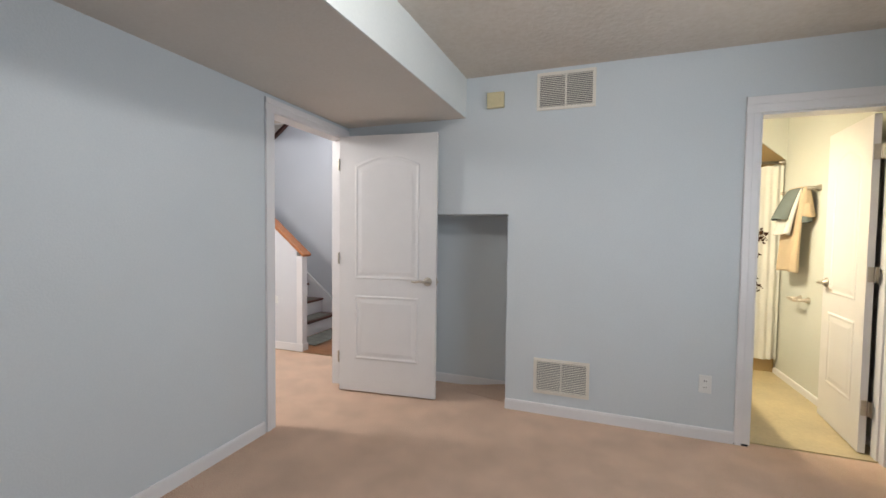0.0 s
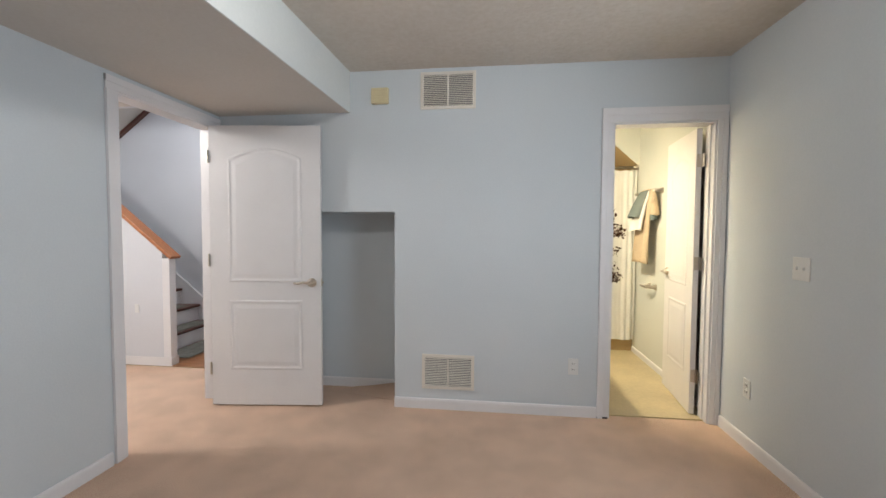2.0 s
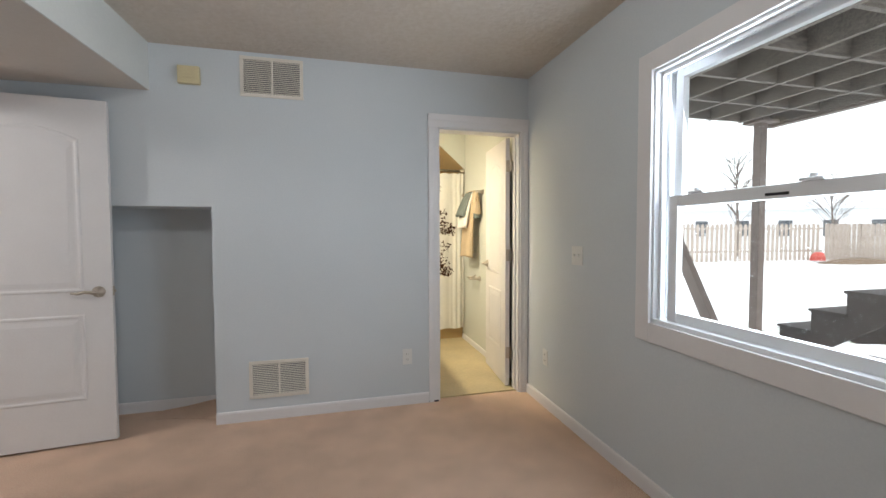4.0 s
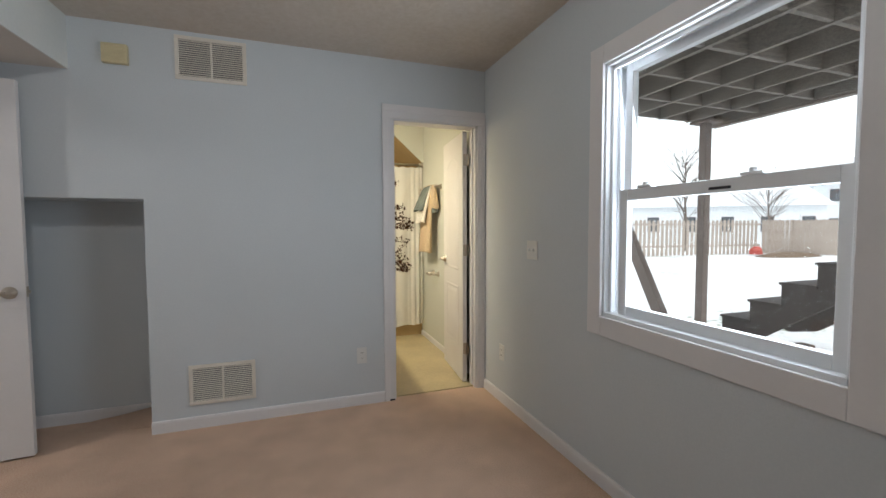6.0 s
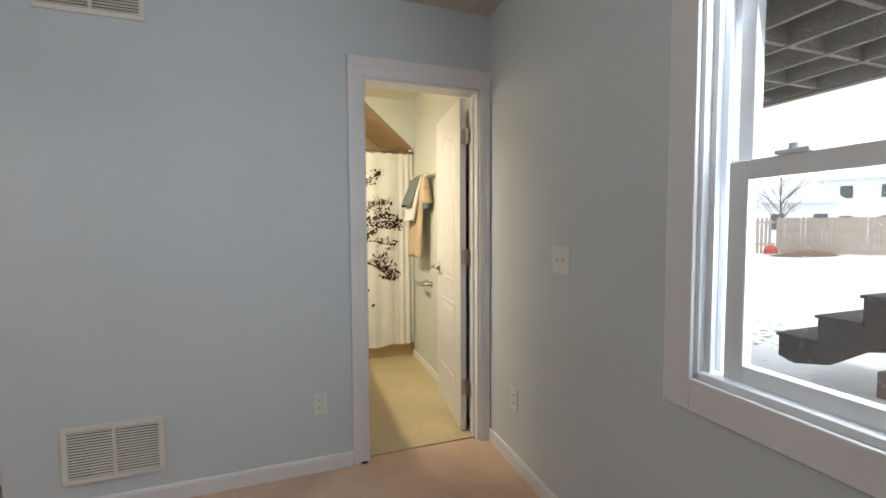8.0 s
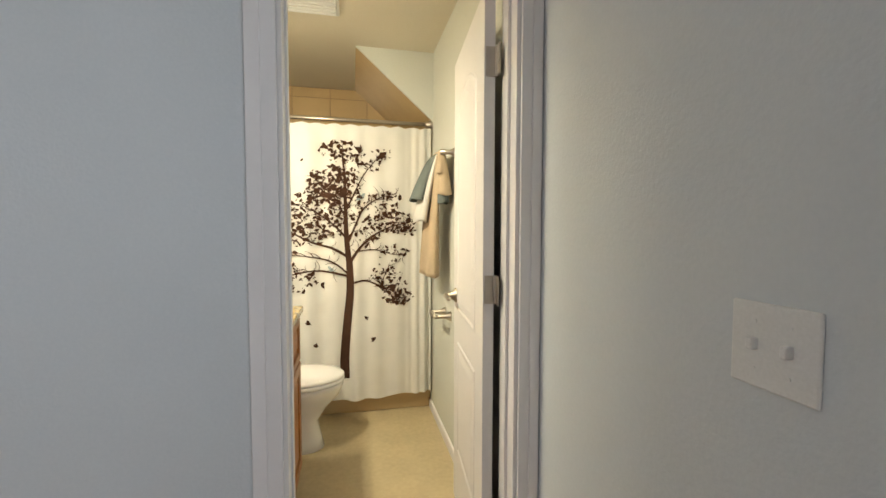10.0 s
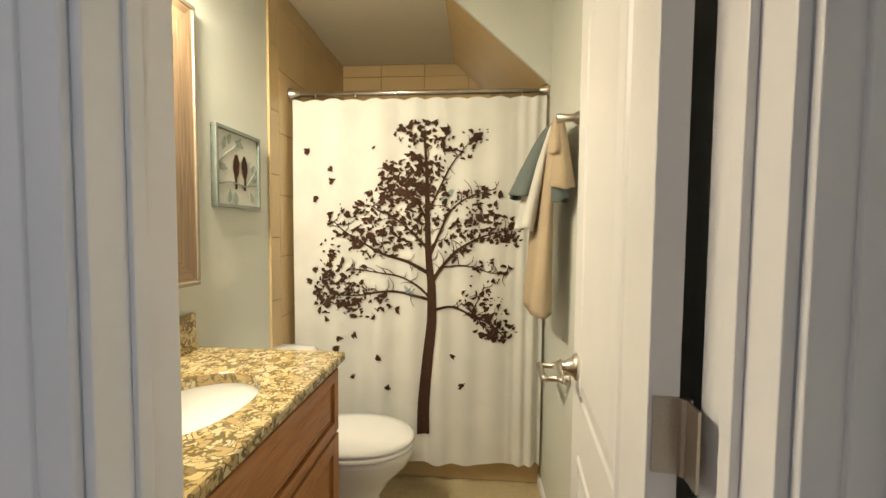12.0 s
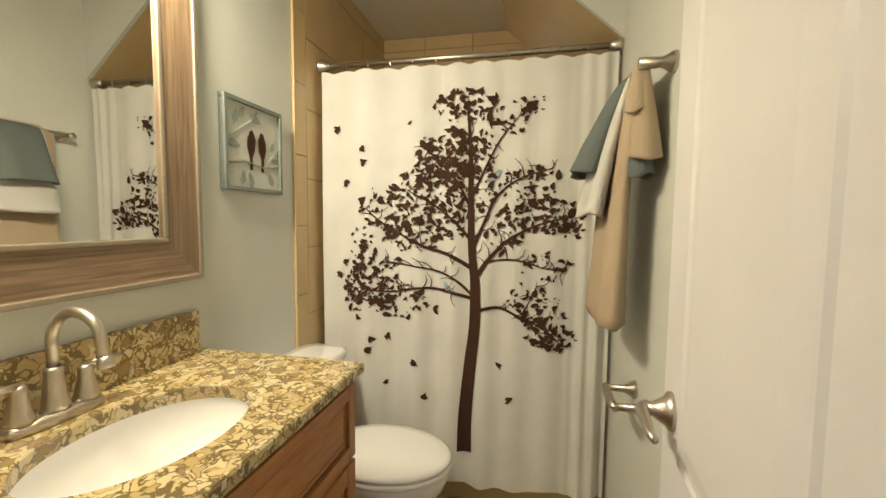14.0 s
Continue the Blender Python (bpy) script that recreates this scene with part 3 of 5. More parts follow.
for k in range(5):
    part("rib", box((-0.662, YB - 0.0385, 2.206 + 0.018 * k), (-0.573, YB - 0.034, 2.216 + 0.018 * k), 0.001), CREAM, chime)


def outlet(m, label):
    root = thing("wall_outlet", label, "outlet", "wall outlets", m)
    part("plate", box((-0.035, -0.006, -0.057), (0.035, 0, 0.057), 0.003), PLATE, root)
    for z in (-0.02, 0.02):
        part("socket", box((-0.014, -0.0085, z - 0.014), (0.014, -0.005, z + 0.014), 0.003), PLATE, root)
        for x in (-0.006, 0.006):
            part("slot", box((x - 0.0012, -0.0092, z - 0.004), (x + 0.0012, -0.008, z + 0.006)), SLOT, root, "dark slot")
    return root


outlet(pose(0.753, YB, 0.352), "white duplex outlet low on the wall")
outlet(pose(XR, 3.062, 0.359, 0, 0, -90), "white duplex outlet low beside the window")
sw = thing("light_switch", "white double toggle switch plate on the wall", "light switch", m=pose(XR, 2.667, 1.11, 0, 0, -90))
part("plate", box((-0.058, -0.006, -0.058), (0.058, 0, 0.058), 0.003), PLATE, sw)
for x in (-0.023, 0.023):
    part("toggle", box((x - 0.005, -0.017, -0.006), (x + 0.005, -0.005, 0.010), 0.002), PLATE, sw)
    for z in (-0.032, 0.032):
        part("screw", tube([(x, -0.005, z), (x, -0.0072, z)], 0.003, 10), PLATE, sw)

# ---- hall and stairs ----
half = thing("stair_half_wall", "pale grey stair half wall with oak cap", "half wall")
HX = -2.805
slope = 0.81
top = lambda x: 1.02 + (HX - x) * slope
part("wall_panel", extrude_xz([(HX - 0.075, 0), (HX - 0.075, top(HX - 0.075)), (-4.4, top(-4.4)), (-4.4, 0)], 3.955, 4.02), HALLPAINT, half)
part("newel_post", box((HX - 0.075, 3.948, 0), (HX, 4.027, top(HX) + 0.0), 0.003), WHITE, half, "white square end post")
ang = math.degrees(math.atan(slope))
part("oak_cap", box((-2.2, -0.065, 0), (0.03, 0.065, 0.03), 0.006, Matrix.Translation((HX, 3.988, top(HX) + 0.012)) @ Matrix.Rotation(radians(ang), 4, "Y")), OAK, half, "sloping varnished oak cap")
part("base_trim", boxes(((-4.4, 3.939, 0), (HX + 0.012, 3.9485, 0.085)), ((HX, 3.9485, 0), (HX + 0.012, 4.03, 0.085))), WHITE, half)
part("switch", box((-3.17, 3.945, 0.50), (-3.13, 3.955, 0.58), 0.002), PLATE, half, "small outlet plate")

stairs = thing("staircase", "white staircase with dark wood treads", "staircase")
RX, RUN, RISE = -3.15, 0.235, 0.19
for k in range(6):
    x = RX - RUN * k
    part("riser", box((x - 0.02, 4.025, RISE * k + 0.004), (x, 5.075, RISE * (k + 1) - 0.028)), WHITE, stairs)
    part("tread", box((x - RUN - 0.02, 4.025, RISE * (k + 1) - 0.028), (x + 0.028, 5.075, RISE * (k + 1)), 0.008), TREADWOOD, stairs, "dark red-brown wooden tread")
    part("stair_mat", box((x - RUN + 0.03, 4.24, RISE * (k + 1)), (x - 0.02, 4.95, RISE * (k + 1) + 0.007), 0.003), RUBBER, stairs, "grey tread mat")
z0 = 0.32
part("skirt_board", extrude_xz([(RX + 0.16, 0.004), (RX + 0.16, 0.14), (RX - 0.02, z0 + 0.02), (-4.5, z0 + 0.02 + (-4.5 - RX + 0.02) * -slope), (-4.5, 0.9), (RX - 0.6, 0.004)], 5.076, 5.099), WHITE, stairs, "white sloping skirt board")
tagged(part("stair_rug", box((-3.11, 4.16, 0.0105), (-2.80, 4.95, 0.022), 0.005), RUBBER), "grey-green mat at the foot of the stairs", "mat")
# underside of the flight above
tagged(part("ceiling_flight", extrude_xz([(-4.7, 2.24), (-3.2, 3.36), (-3.2, 3.48), (-4.7, 2.36)], 4.55, 5.098), SMOOTHCEIL), "white underside of the stair flight above", "ceiling", **S)
tagged(part("trim_flight", extrude_xz([(-4.7, 2.195), (-3.2, 3.315), (-3.2, 3.365), (-4.7, 2.245)], 5.05, 5.097), TREADWOOD), "dark sloping trim under the upper flight", "trim", **S)

# ---- bathroom ----
# tiles of the shower
tile_root_l = thing("wall_tile_west", "tan glazed shower wall tiles beside the curtain", "tile", kind="structure")
tile_root_n = thing("wall_tile_north", "tan glazed shower wall tiles at the back", "tile", kind="structure")
tagged(part("wall_tile_bed", box((BX0, 4.83, 0.0), (BX0 + 0.006, BY, BZ)), GROUT), "grout bed behind the shower tiles", "wall", **S)
TW, TH = 0.302, 0.296
tile_meshes = {}


def tile(root, x, y, z, w, h, axis):
    key = (round(w, 3), round(h, 3), axis)
    if key not in tile_meshes:
        b = (0.006, w - 0.004, h - 0.004) if axis == "x" else (w - 0.004, 0.006, h - 0.004)
        tile_meshes[key] = finish("tile", box((0, 0, 0), b, 0.0012), TILE)
    ob = new("tile", tile_meshes[key])
    ob.location = (x, y, z)
    ob.parent = root


def courses(first):
    """Heights of the tile courses from the floor to the ceiling, with joints at first + k * TH."""
    out, z = [], 0.0
    nxt = first % TH
    while z < BZ - 0.01:
        up = min(nxt if nxt > z + 0.01 else nxt + TH, BZ)
        out.append((z, up - z))
        z, nxt = up, up + TH
    return out


for z, h in courses(1.555):
    tile(tile_root_l, BX0 + 0.005, 4.83, z, 0.085, h, "x")
for z, h in courses(2.350):
    y = 4.915
    while y < BY - 0.01:
        w = min(TW, BY - y)
        tile(tile_root_l, BX0 + 0.005, y, z, w, h, "x")
        y += TW
    x, w = BX0 + 0.011, 0.272
    while x < XR - 0.01:
        w = min(w, XR - x)
        tile(tile_root_n, x, BY - 0.005, z, w, h, "y")
        x, w = x + w, TW
tagged(part("trim_tile", box((BX0, 4.819, 0.0), (BX0 + 0.012, 4.83, BZ), 0.002), TILE), "tan edge strip of the shower tile", "trim", **S)

# bathtub
tub = thing("bathtub", "beige built-in bathtub behind the curtain", "bathtub")
part("apron", box((BX0 + 0.012, 5.075, 0.005), (XR - 0.002, 5.13, 0.40), 0.008), TILE, tub, "tan tub front")
part("basin", boxes(((BX0 + 0.012, 5.13, 0.005), (XR - 0.002, BY - 0.006, 0.12)), ((BX0 + 0.012, BY - 0.08, 0.12), (XR - 0.002, BY - 0.006, 0.40))), PORCELAIN, tub)

# rod, curtain, hooks
rod = thing("curtain_rod", "brushed nickel shower curtain rod between two walls", "curtain rod")
part("bar", tube([(BX0 + 0.012, 5.03, 1.970), (XR, 5.03, 1.970)], 0.0125, 16), NICKEL, rod, smooth=True)
for x, d in ((BX0 + 0.012, 1), (XR, -1)):
    part("flange", tube([(x, 5.03, 1.970), (x + d * 0.008, 5.03, 1.970), (x + d * 0.03, 5.03, 1.970), (x + d * 0.05, 5.03, 1.970)], [0.034, 0.034, 0.022, 0.018], 20), NICKEL, rod, "round nickel flange", True)
CX0, CX1, CZ0, CZ1 = 0.452, 1.690, 0.130, 1.938


def fold(x, z):
    """Depth of the curtain at x: shallow folds, deeper towards the hem."""
    f = (CZ1 - z) / (CZ1 - CZ0)
    u = (x - CX0) / (CX1 - CX0)
    a = (0.007 + 0.010 * f) * (1 + 0.6 * math.sin(5.0 * u + 1))
    right = max(0.0, (u - 0.86) / 0.14)
    return 5.005 + a * math.sin(36 * x + 2.6 * math.sin(5 * x) + 0.5 * f) + 0.002 * math.sin(23 * x + 5 * z) + 0.014 * right * math.sin(110 * x) * (0.5 + f)


def curtain_z(x, f):
    hem = CZ0 + 0.012 * math.sin(9 * x) + 0.006 * math.sin(31 * x)
    t = CZ1 - 0.010 * (1 - abs(math.cos(math.pi * (x - CX0) / 0.1017)))
    return t + (hem - t) * f


curtain = thing("shower_curtain", "white fabric shower curtain with a dark printed tree", "shower curtain")
nx, nz = 260, 44
rows = [[(CX0 + (CX1 - CX0) * i / nx, 0, 0) for i in range(nx + 1)] for _ in range(nz + 1)]
rows = [[(x, fold(x, curtain_z(x, j / nz)), curtain_z(x, j / nz)) for x, _, _ in row] for j, row in enumerate(rows)]
part("fabric", loft(rows, closed=False, caps=False), CURTAIN, curtain, smooth=True)
hem_rows = [[(x, fold(x, curtain_z(x, f)) - 0.0025, curtain_z(x, f)) for x in [CX0 + (CX1 - CX0) * i / nx for i in range(nx + 1)]] for f in (0.002, 0.018, 0.034)]
part("top_hem", loft(hem_rows, closed=False, caps=False), CURTAIN, curtain, smooth=True)
for k in range(13):
    x = CX0 + 0.01 + (CX1 - CX0 - 0.02) * k / 12
    pts = [(x, 5.03 + 0.017 * math.sin(a), 1.966 + 0.022 * math.cos(a) - 0.006) for a in [2 * math.pi * q / 12 for q in range(13)]]
    part("hook", tube(pts, 0.0016, 6), NICKEL, curtain, "thin metal hook")

rng = random.Random(7)


PX, PZ = -0.015, 0.036        # where the print lies on the cloth


def on_cloth(bm, poly, lift=0.005):
    bm.faces.new([bm.verts.new((x + PX, fold(x + PX, z + PZ) - lift, z + PZ)) for x, z in poly])


def stroke(bm, pts, w0, w1, steps=8, lift=0.005):
    """A tapering printed limb through pts (x, z), laid on the cloth."""
    fine = []
    n = len(pts)
    for i in range(n - 1):
        p0, p1, p2, p3 = [Vector((*pts[min(max(q, 0), n - 1)], 0)) for q in (i - 1, i, i + 1, i + 2)]
        for k in range(steps):
            t = k / steps
            fine.append(0.5 * (2 * p1 + (p2 - p0) * t + (2 * p0 - 5 * p1 + 4 * p2 - p3) * t * t + (3 * p1 - p0 - 3 * p2 + p3) * t ** 3))
    fine.append(Vector((*pts[-1], 0)))
    a, b = [], []
    for i, p in enumerate(fine):
        d = (fine[min(i + 1, len(fine) - 1)] - fine[max(i - 1, 0)]).normalized()
        w = (w0 + (w1 - w0) * i / (len(fine) - 1)) / 2
        a.append((p.x - d.y * w, p.y + d.x * w)), b.append((p.x + d.y * w, p.y - d.x * w))
    cuts = 4 if max(w0, w1) > 0.03 else 1
    lines = []
    for k in range(cuts + 1):
        f = k / cuts
        row = [(p[0] + (q[0] - p[0]) * f + PX, p[1] + (q[1] - p[1]) * f + PZ) for p, q in zip(a, b)]
        lines.append([bm.verts.new((x, fold(x, z) - lift, z)) for x, z in row])
    for va, vb in zip(lines, lines[1:]):
        for i in range(len(a) - 1):
            bm.faces.new((va[i], va[i + 1], vb[i + 1], vb[i]))
    return [(p.x, p.y) for p in fine]


def leaf(bm, x, z, ang, size, lift):
    c, s = math.cos(ang), math.sin(ang)
    w = size * rng.uniform(0.18, 0.36)
    k = rng.uniform(-0.35, 0.35) * size
    shape = [(-size / 2, k), (-size * 0.2, w), (size * 0.2, w * 0.85), (size * 0.55, k), (size * 0.2, -w * 0.7), (-size * 0.25, -w * 0.9)]
    on_cloth(bm, [(x + c * u - s * v, z + s * u + c * v) for u, v in shape], lift)


tree = bmesh.new()
stroke(tree, [(1.128, 0.235), (1.130, 0.40), (1.148, 0.62), (1.166, 0.80), (1.166, 0.95), (1.162, 1.03)], 0.062, 0.040, 10)
limbs = [
    ([(1.163, 1.00), (1.148, 1.15), (1.142, 1.35), (1.138, 1.55), (1.125, 1.72)], 0.040, 0.008),
    ([(1.166, 1.00), (1.215, 1.08), (1.30, 1.17), (1.42, 1.235), (1.55, 1.27)], 0.022, 0.004),
    ([(1.150, 1.12), (1.20, 1.24), (1.26, 1.36), (1.36, 1.43), (1.47, 1.46)], 0.016, 0.003),
    ([(1.142, 1.34), (1.20, 1.46), (1.26, 1.58), (1.34, 1.68)], 0.013, 0.003),
    ([(1.160, 1.04), (1.06, 1.10), (0.93, 1.14), (0.76, 1.23), (0.68, 1.30)], 0.020, 0.004),
    ([(1.150, 1.16), (1.07, 1.25), (0.96, 1.33), (0.86, 1.38)], 0.015, 0.003),
    ([(1.143, 1.30), (1.08, 1.42), (1.00, 1.50), (0.95, 1.55)], 0.013, 0.003),
    ([(1.162, 0.915), (1.05, 0.945), (0.92, 0.955), (0.79, 0.93), (0.66, 0.94)], 0.016, 0.004),
    ([(1.155, 0.93), (1.06, 1.01), (0.90, 1.05), (0.74, 1.06)], 0.013, 0.003),
    ([(1.168, 0.865), (1.26, 0.885), (1.36, 0.85), (1.46, 0.80), (1.52, 0.75)], 0.015, 0.003),
    ([(1.215, 1.08), (1.33, 1.09), (1.44, 1.06), (1.52, 1.05)], 0.009, 0.002),
    ([(1.36, 0.86), (1.40, 0.93), (1.42, 0.985)], 0.006, 0.002),
]
twigs = []
for pts, a, b in limbs:
    twigs += stroke(tree, pts, a, b)[6:]
for x, z in twigs[::2]:
    an = rng.uniform(0.2, math.pi - 0.2) if rng.random() < 0.8 else rng.uniform(-math.pi, 0)
    d = rng.uniform(0.03, 0.09)
    if 0.55 < x + d * math.cos(an) < 1.58:
        stroke(tree, [(x, z), (x + 0.6 * d * math.cos(an), z + 0.5 * d * math.sin(an)), (x + d * math.cos(an + 0.3), z + d * math.sin(an + 0.3))], 0.005, 0.0018, 3, 0.0053)
part("printed_trunk", tree, INK, curtain, "dark brown printed trunk and branches")
leaves = bmesh.new()
clusters = [  # centre x, z, radii, count
    (1.10, 1.47, 0.06, 0.13, 60), (1.03, 1.45, 0.10, 0.05, 30),
    (1.115, 1.735, 0.105, 0.045, 46), (1.13, 1.64, 0.09, 0.06, 32), (1.09, 1.53, 0.14, 0.08, 56), (1.31, 1.68, 0.075, 0.06, 26), (1.40, 1.72, 0.03, 0.03, 7),
    (1.09, 1.39, 0.13, 0.10, 72), (0.99, 1.52, 0.085, 0.07, 30), (0.93, 1.37, 0.12, 0.075, 46), (0.79, 1.29, 0.11, 0.09, 46), (0.89, 1.20, 0.11, 0.07, 50), (1.03, 1.24, 0.10, 0.06, 40),
    (0.73, 1.05, 0.09, 0.05, 22), (0.70, 0.955, 0.11, 0.065, 74), (0.82, 0.90, 0.11, 0.07, 46), (0.60, 0.86, 0.045, 0.03, 6), (1.40, 1.40, 0.11, 0.055, 36), (1.46, 1.27, 0.11, 0.06, 60),
    (1.55, 1.235, 0.04, 0.045, 22), (1.34, 1.27, 0.07, 0.08, 24), (1.46, 1.06, 0.08, 0.05, 20), (1.44, 0.86, 0.08, 0.085, 50), (1.49, 0.765, 0.075, 0.035, 34), (1.36, 0.93, 0.05, 0.05, 12), (0.66, 1.15, 0.06, 0.07, 12), (1.26, 1.18, 0.07, 0.06, 12)]
for cx, cz, rx, rz, n in clusters:
    for _ in range(int(n * 1.45)):
        a, r = rng.uniform(0, 2 * math.pi), math.sqrt(rng.random())
        x, z = cx + 1.3 * rx * r * math.cos(a), cz + 1.3 * rz * r * math.sin(a)
        if CX0 + 0.02 < x < 1.60:
            leaf(leaves, x, z, rng.uniform(-1.0, 1.6), rng.choice((rng.uniform(0.009, 0.02), rng.uniform(0.02, 0.044), rng.uniform(0.018, 0.036))), 0.0056 + rng.uniform(0, 0.0008))
for x, z in ((0.53, 1.65), (0.665, 1.56), (0.668, 1.50), (0.575, 1.41), (0.655, 1.13), (0.575, 1.055), (0.545, 0.995), (0.70, 0.71), (0.69, 0.665), (0.90, 0.62), (0.765, 0.52), (0.945, 0.475), (1.312, 0.49), (1.275, 0.63), (1.00, 0.86), (0.645, 0.815), (0.87, 1.66), (0.77, 0.72)):
    for _ in range(3 if z != 1.66 else 1):
        leaf(leaves, x + rng.uniform(-0.008, 0.008), z + rng.uniform(-0.01, 0.01), rng.uniform(-1.5, 1.5), rng.uniform(0.024, 0.038), 0.006)
tagged(part("printed_leaves", leaves, INK, curtain, "dark brown printed leaves"), kind="stuff")
for x, z, d in ((1.06, 0.955, 1), (1.235, 1.43, -1)):
    bird = bmesh.new()
    on_cloth(bird, [(x - 0.035 * d, z + 0.028), (x - 0.022 * d, z + 0.032), (x + 0.005 * d, z + 0.008), (x + 0.035 * d, z - 0.02), (x + 0.005 * d, z - 0.016), (x - 0.02 * d, z - 0.004)], 0.0066)
    part("printed_bird", bird, BLUEINK, curtain, "blue-grey printed bird shape")


# toilet, facing along +x from the west wall
def toilet():
    root = thing("toilet", "white porcelain toilet with closed lid beside the vanity", "toilet")
    cy = 4.69
    t = loft([oval(0.52, cy, 0.36, 0.085, 0.18, 32, 5), oval(0.52, cy, 0.40, 0.092, 0.20, 32, 5), oval(0.52, cy, 0.70, 0.10, 0.215, 32, 5)])
    part("tank", t, PORCELAIN, root, smooth=True)
    l = loft([oval(0.52, cy, 0.70, 0.108, 0.225, 32, 5), oval(0.52, cy, 0.725, 0.112, 0.23, 32, 5), oval(0.52, cy, 0.74, 0.10, 0.215, 32, 4), oval(0.52, cy, 0.744, 0.06, 0.17, 32, 3)])
    part("tank_lid", l, PORCELAIN, root, smooth=True)
    part("flush_lever", tube([(0.61, cy + 0.15, 0.65), (0.64, cy + 0.15, 0.65), (0.645, cy + 0.11, 0.645), (0.645, cy + 0.08, 0.64)], 0.006, 10), NICKEL, root, "nickel flush lever", True)
    b = loft([oval(0.80, cy, 0.005, 0.20, 0.105, 36, 2.6), oval(0.80, cy, 0.06, 0.185, 0.095, 36, 2.4), oval(0.80, cy, 0.16, 0.165, 0.09, 36), oval(0.83, cy, 0.24, 0.19, 0.115, 36), oval(0.855, cy, 0.31, 0.235, 0.155, 36), oval(0.86, cy, 0.36, 0.25, 0.175, 36), oval(0.86, cy, 0.385, 0.25, 0.178, 36)])
    part("bowl", b, PORCELAIN, root, smooth=True)
    s = loft([oval(0.86, cy, 0.385, 0.252, 0.182, 36), oval(0.86, cy, 0.390, 0.258, 0.187, 36), oval(0.86, cy, 0.403, 0.258, 0.187, 36), oval(0.86, cy, 0.407, 0.252, 0.182, 36)])
    part("seat", s, PORCELAIN, root, smooth=True)
    d = loft([oval(0.86, cy, 0.409, 0.250, 0.180, 36), oval(0.86, cy, 0.413, 0.257, 0.186, 36), oval(0.86, cy, 0.424, 0.256, 0.185, 36), oval(0.86, cy, 0.433, 0.243, 0.172, 36), oval(0.86, cy, 0.438, 0.20, 0.13, 36), oval(0.86, cy, 0.440, 0.10, 0.06, 36)])
    part("lid", d, PORCELAIN, root, smooth=True)
    for y in (-0.07, 0.07):
        part("lid_hinge", box((0.61, cy + y - 0.02, 0.39), (0.65, cy + y + 0.02, 0.43), 0.006), PORCELAIN, root)
    return root


toilet()

# vanity
VY0, VY1, VX, VZ = YW + 0.03, 4.315, 0.90, 0.856
van = thing("vanity_cabinet", "honey maple vanity cabinet with raised panel doors", "vanity")
part("carcass", boxes(((BX0, VY0, 0.10), (VX - 0.02, VY0 + 0.018, VZ)), ((BX0, VY1 - 0.018, 0.10), (VX - 0.02, VY1, VZ)), ((BX0, VY0 + 0.018, 0.10), (VX - 0.02, VY1 - 0.018, 0.12)), ((BX0, VY0 + 0.018, 0.005), (VX - 0.07, VY1 - 0.005, 0.10))), CABINET_V, van)
for a, b, mt in (((VY0, 0.10), (VY0 + 0.035, VZ), CABINET_V), ((VY1 - 0.035, 0.10), (VY1, VZ), CABINET_V), ((VY0 + 0.035, VZ - 0.03), (VY1 - 0.035, VZ), CABINET_H), ((VY0 + 0.035, 0.615), (VY1 - 0.035, 0.645), CABINET_H), ((VY0 + 0.035, 0.10), (VY1 - 0.035, 0.13), CABINET_H)):
    part("face_frame", box((VX - 0.02, a[0], a[1]), (VX, b[0], b[1]), 0.001), mt, van)


def front(name, y0, y1, z0, z1, w=0.05):
    """Raised-panel front with a dark brown back in its grooves."""
    root = part(name, box((VX, y0 + 0.004, z0 + 0.004), (VX + 0.008, y1 - 0.004, z1 - 0.004)), CABINET_DARK, van, "maple front with dark grooves")
    x0, x1 = VX + 0.006, VX + 0.02
    for nm, a, b, mt in (("stile", (y0, z0), (y0 + w, z1), CABINET_V), ("stile", (y1 - w, z0), (y1, z1), CABINET_V), ("rail", (y0 + w, z0), (y1 - w, z0 + w), CABINET_H), ("rail", (y0 + w, z1 - w), (y1 - w, z1), CABINET_H)):
        part(nm, box((x0, a[0], a[1]), (x1, b[0], b[1]), 0.002), mt, root)
    rings = []
    for i, h in ((0.006, 0.006), (0.007, 0.011), (0.012, 0.012), (0.016, 0.009), (0.032, 0.016)):
        rings.append([(VX + h, y0 + w + i, z0 + w + i), (VX + h, y1 - w - i, z0 + w + i), (VX + h, y1 - w - i, z1 - w - i), (VX + h, y0 + w + i, z1 - w - i)])
    part("raised_field", loft(rings), CABINET_H if (y1 - y0) > (z1 - z0) else CABINET_V, root)


front("drawer_front", VY0 + 0.012, VY1 - 0.012, 0.64, VZ - 0.012, 0.036)
midy = (VY0 + VY1) / 2
front("cabinet_door", VY0 + 0.012, midy - 0.002, 0.115, 0.628)
front("cabinet_door", midy + 0.002, VY1 - 0.012, 0.115, 0.628)

SCY, SCX, SRY, SRX = 3.903, 0.684, 0.205, 0.148
ctop = thing("granite_countertop", "polished tan and brown granite vanity top with backsplash", "countertop")
TX1, TY0, TY1, TZ0, TZ1 = 0.932, YW + 0.012, 4.335, 0.858, 0.890
bm = bmesh.new()
N = 64


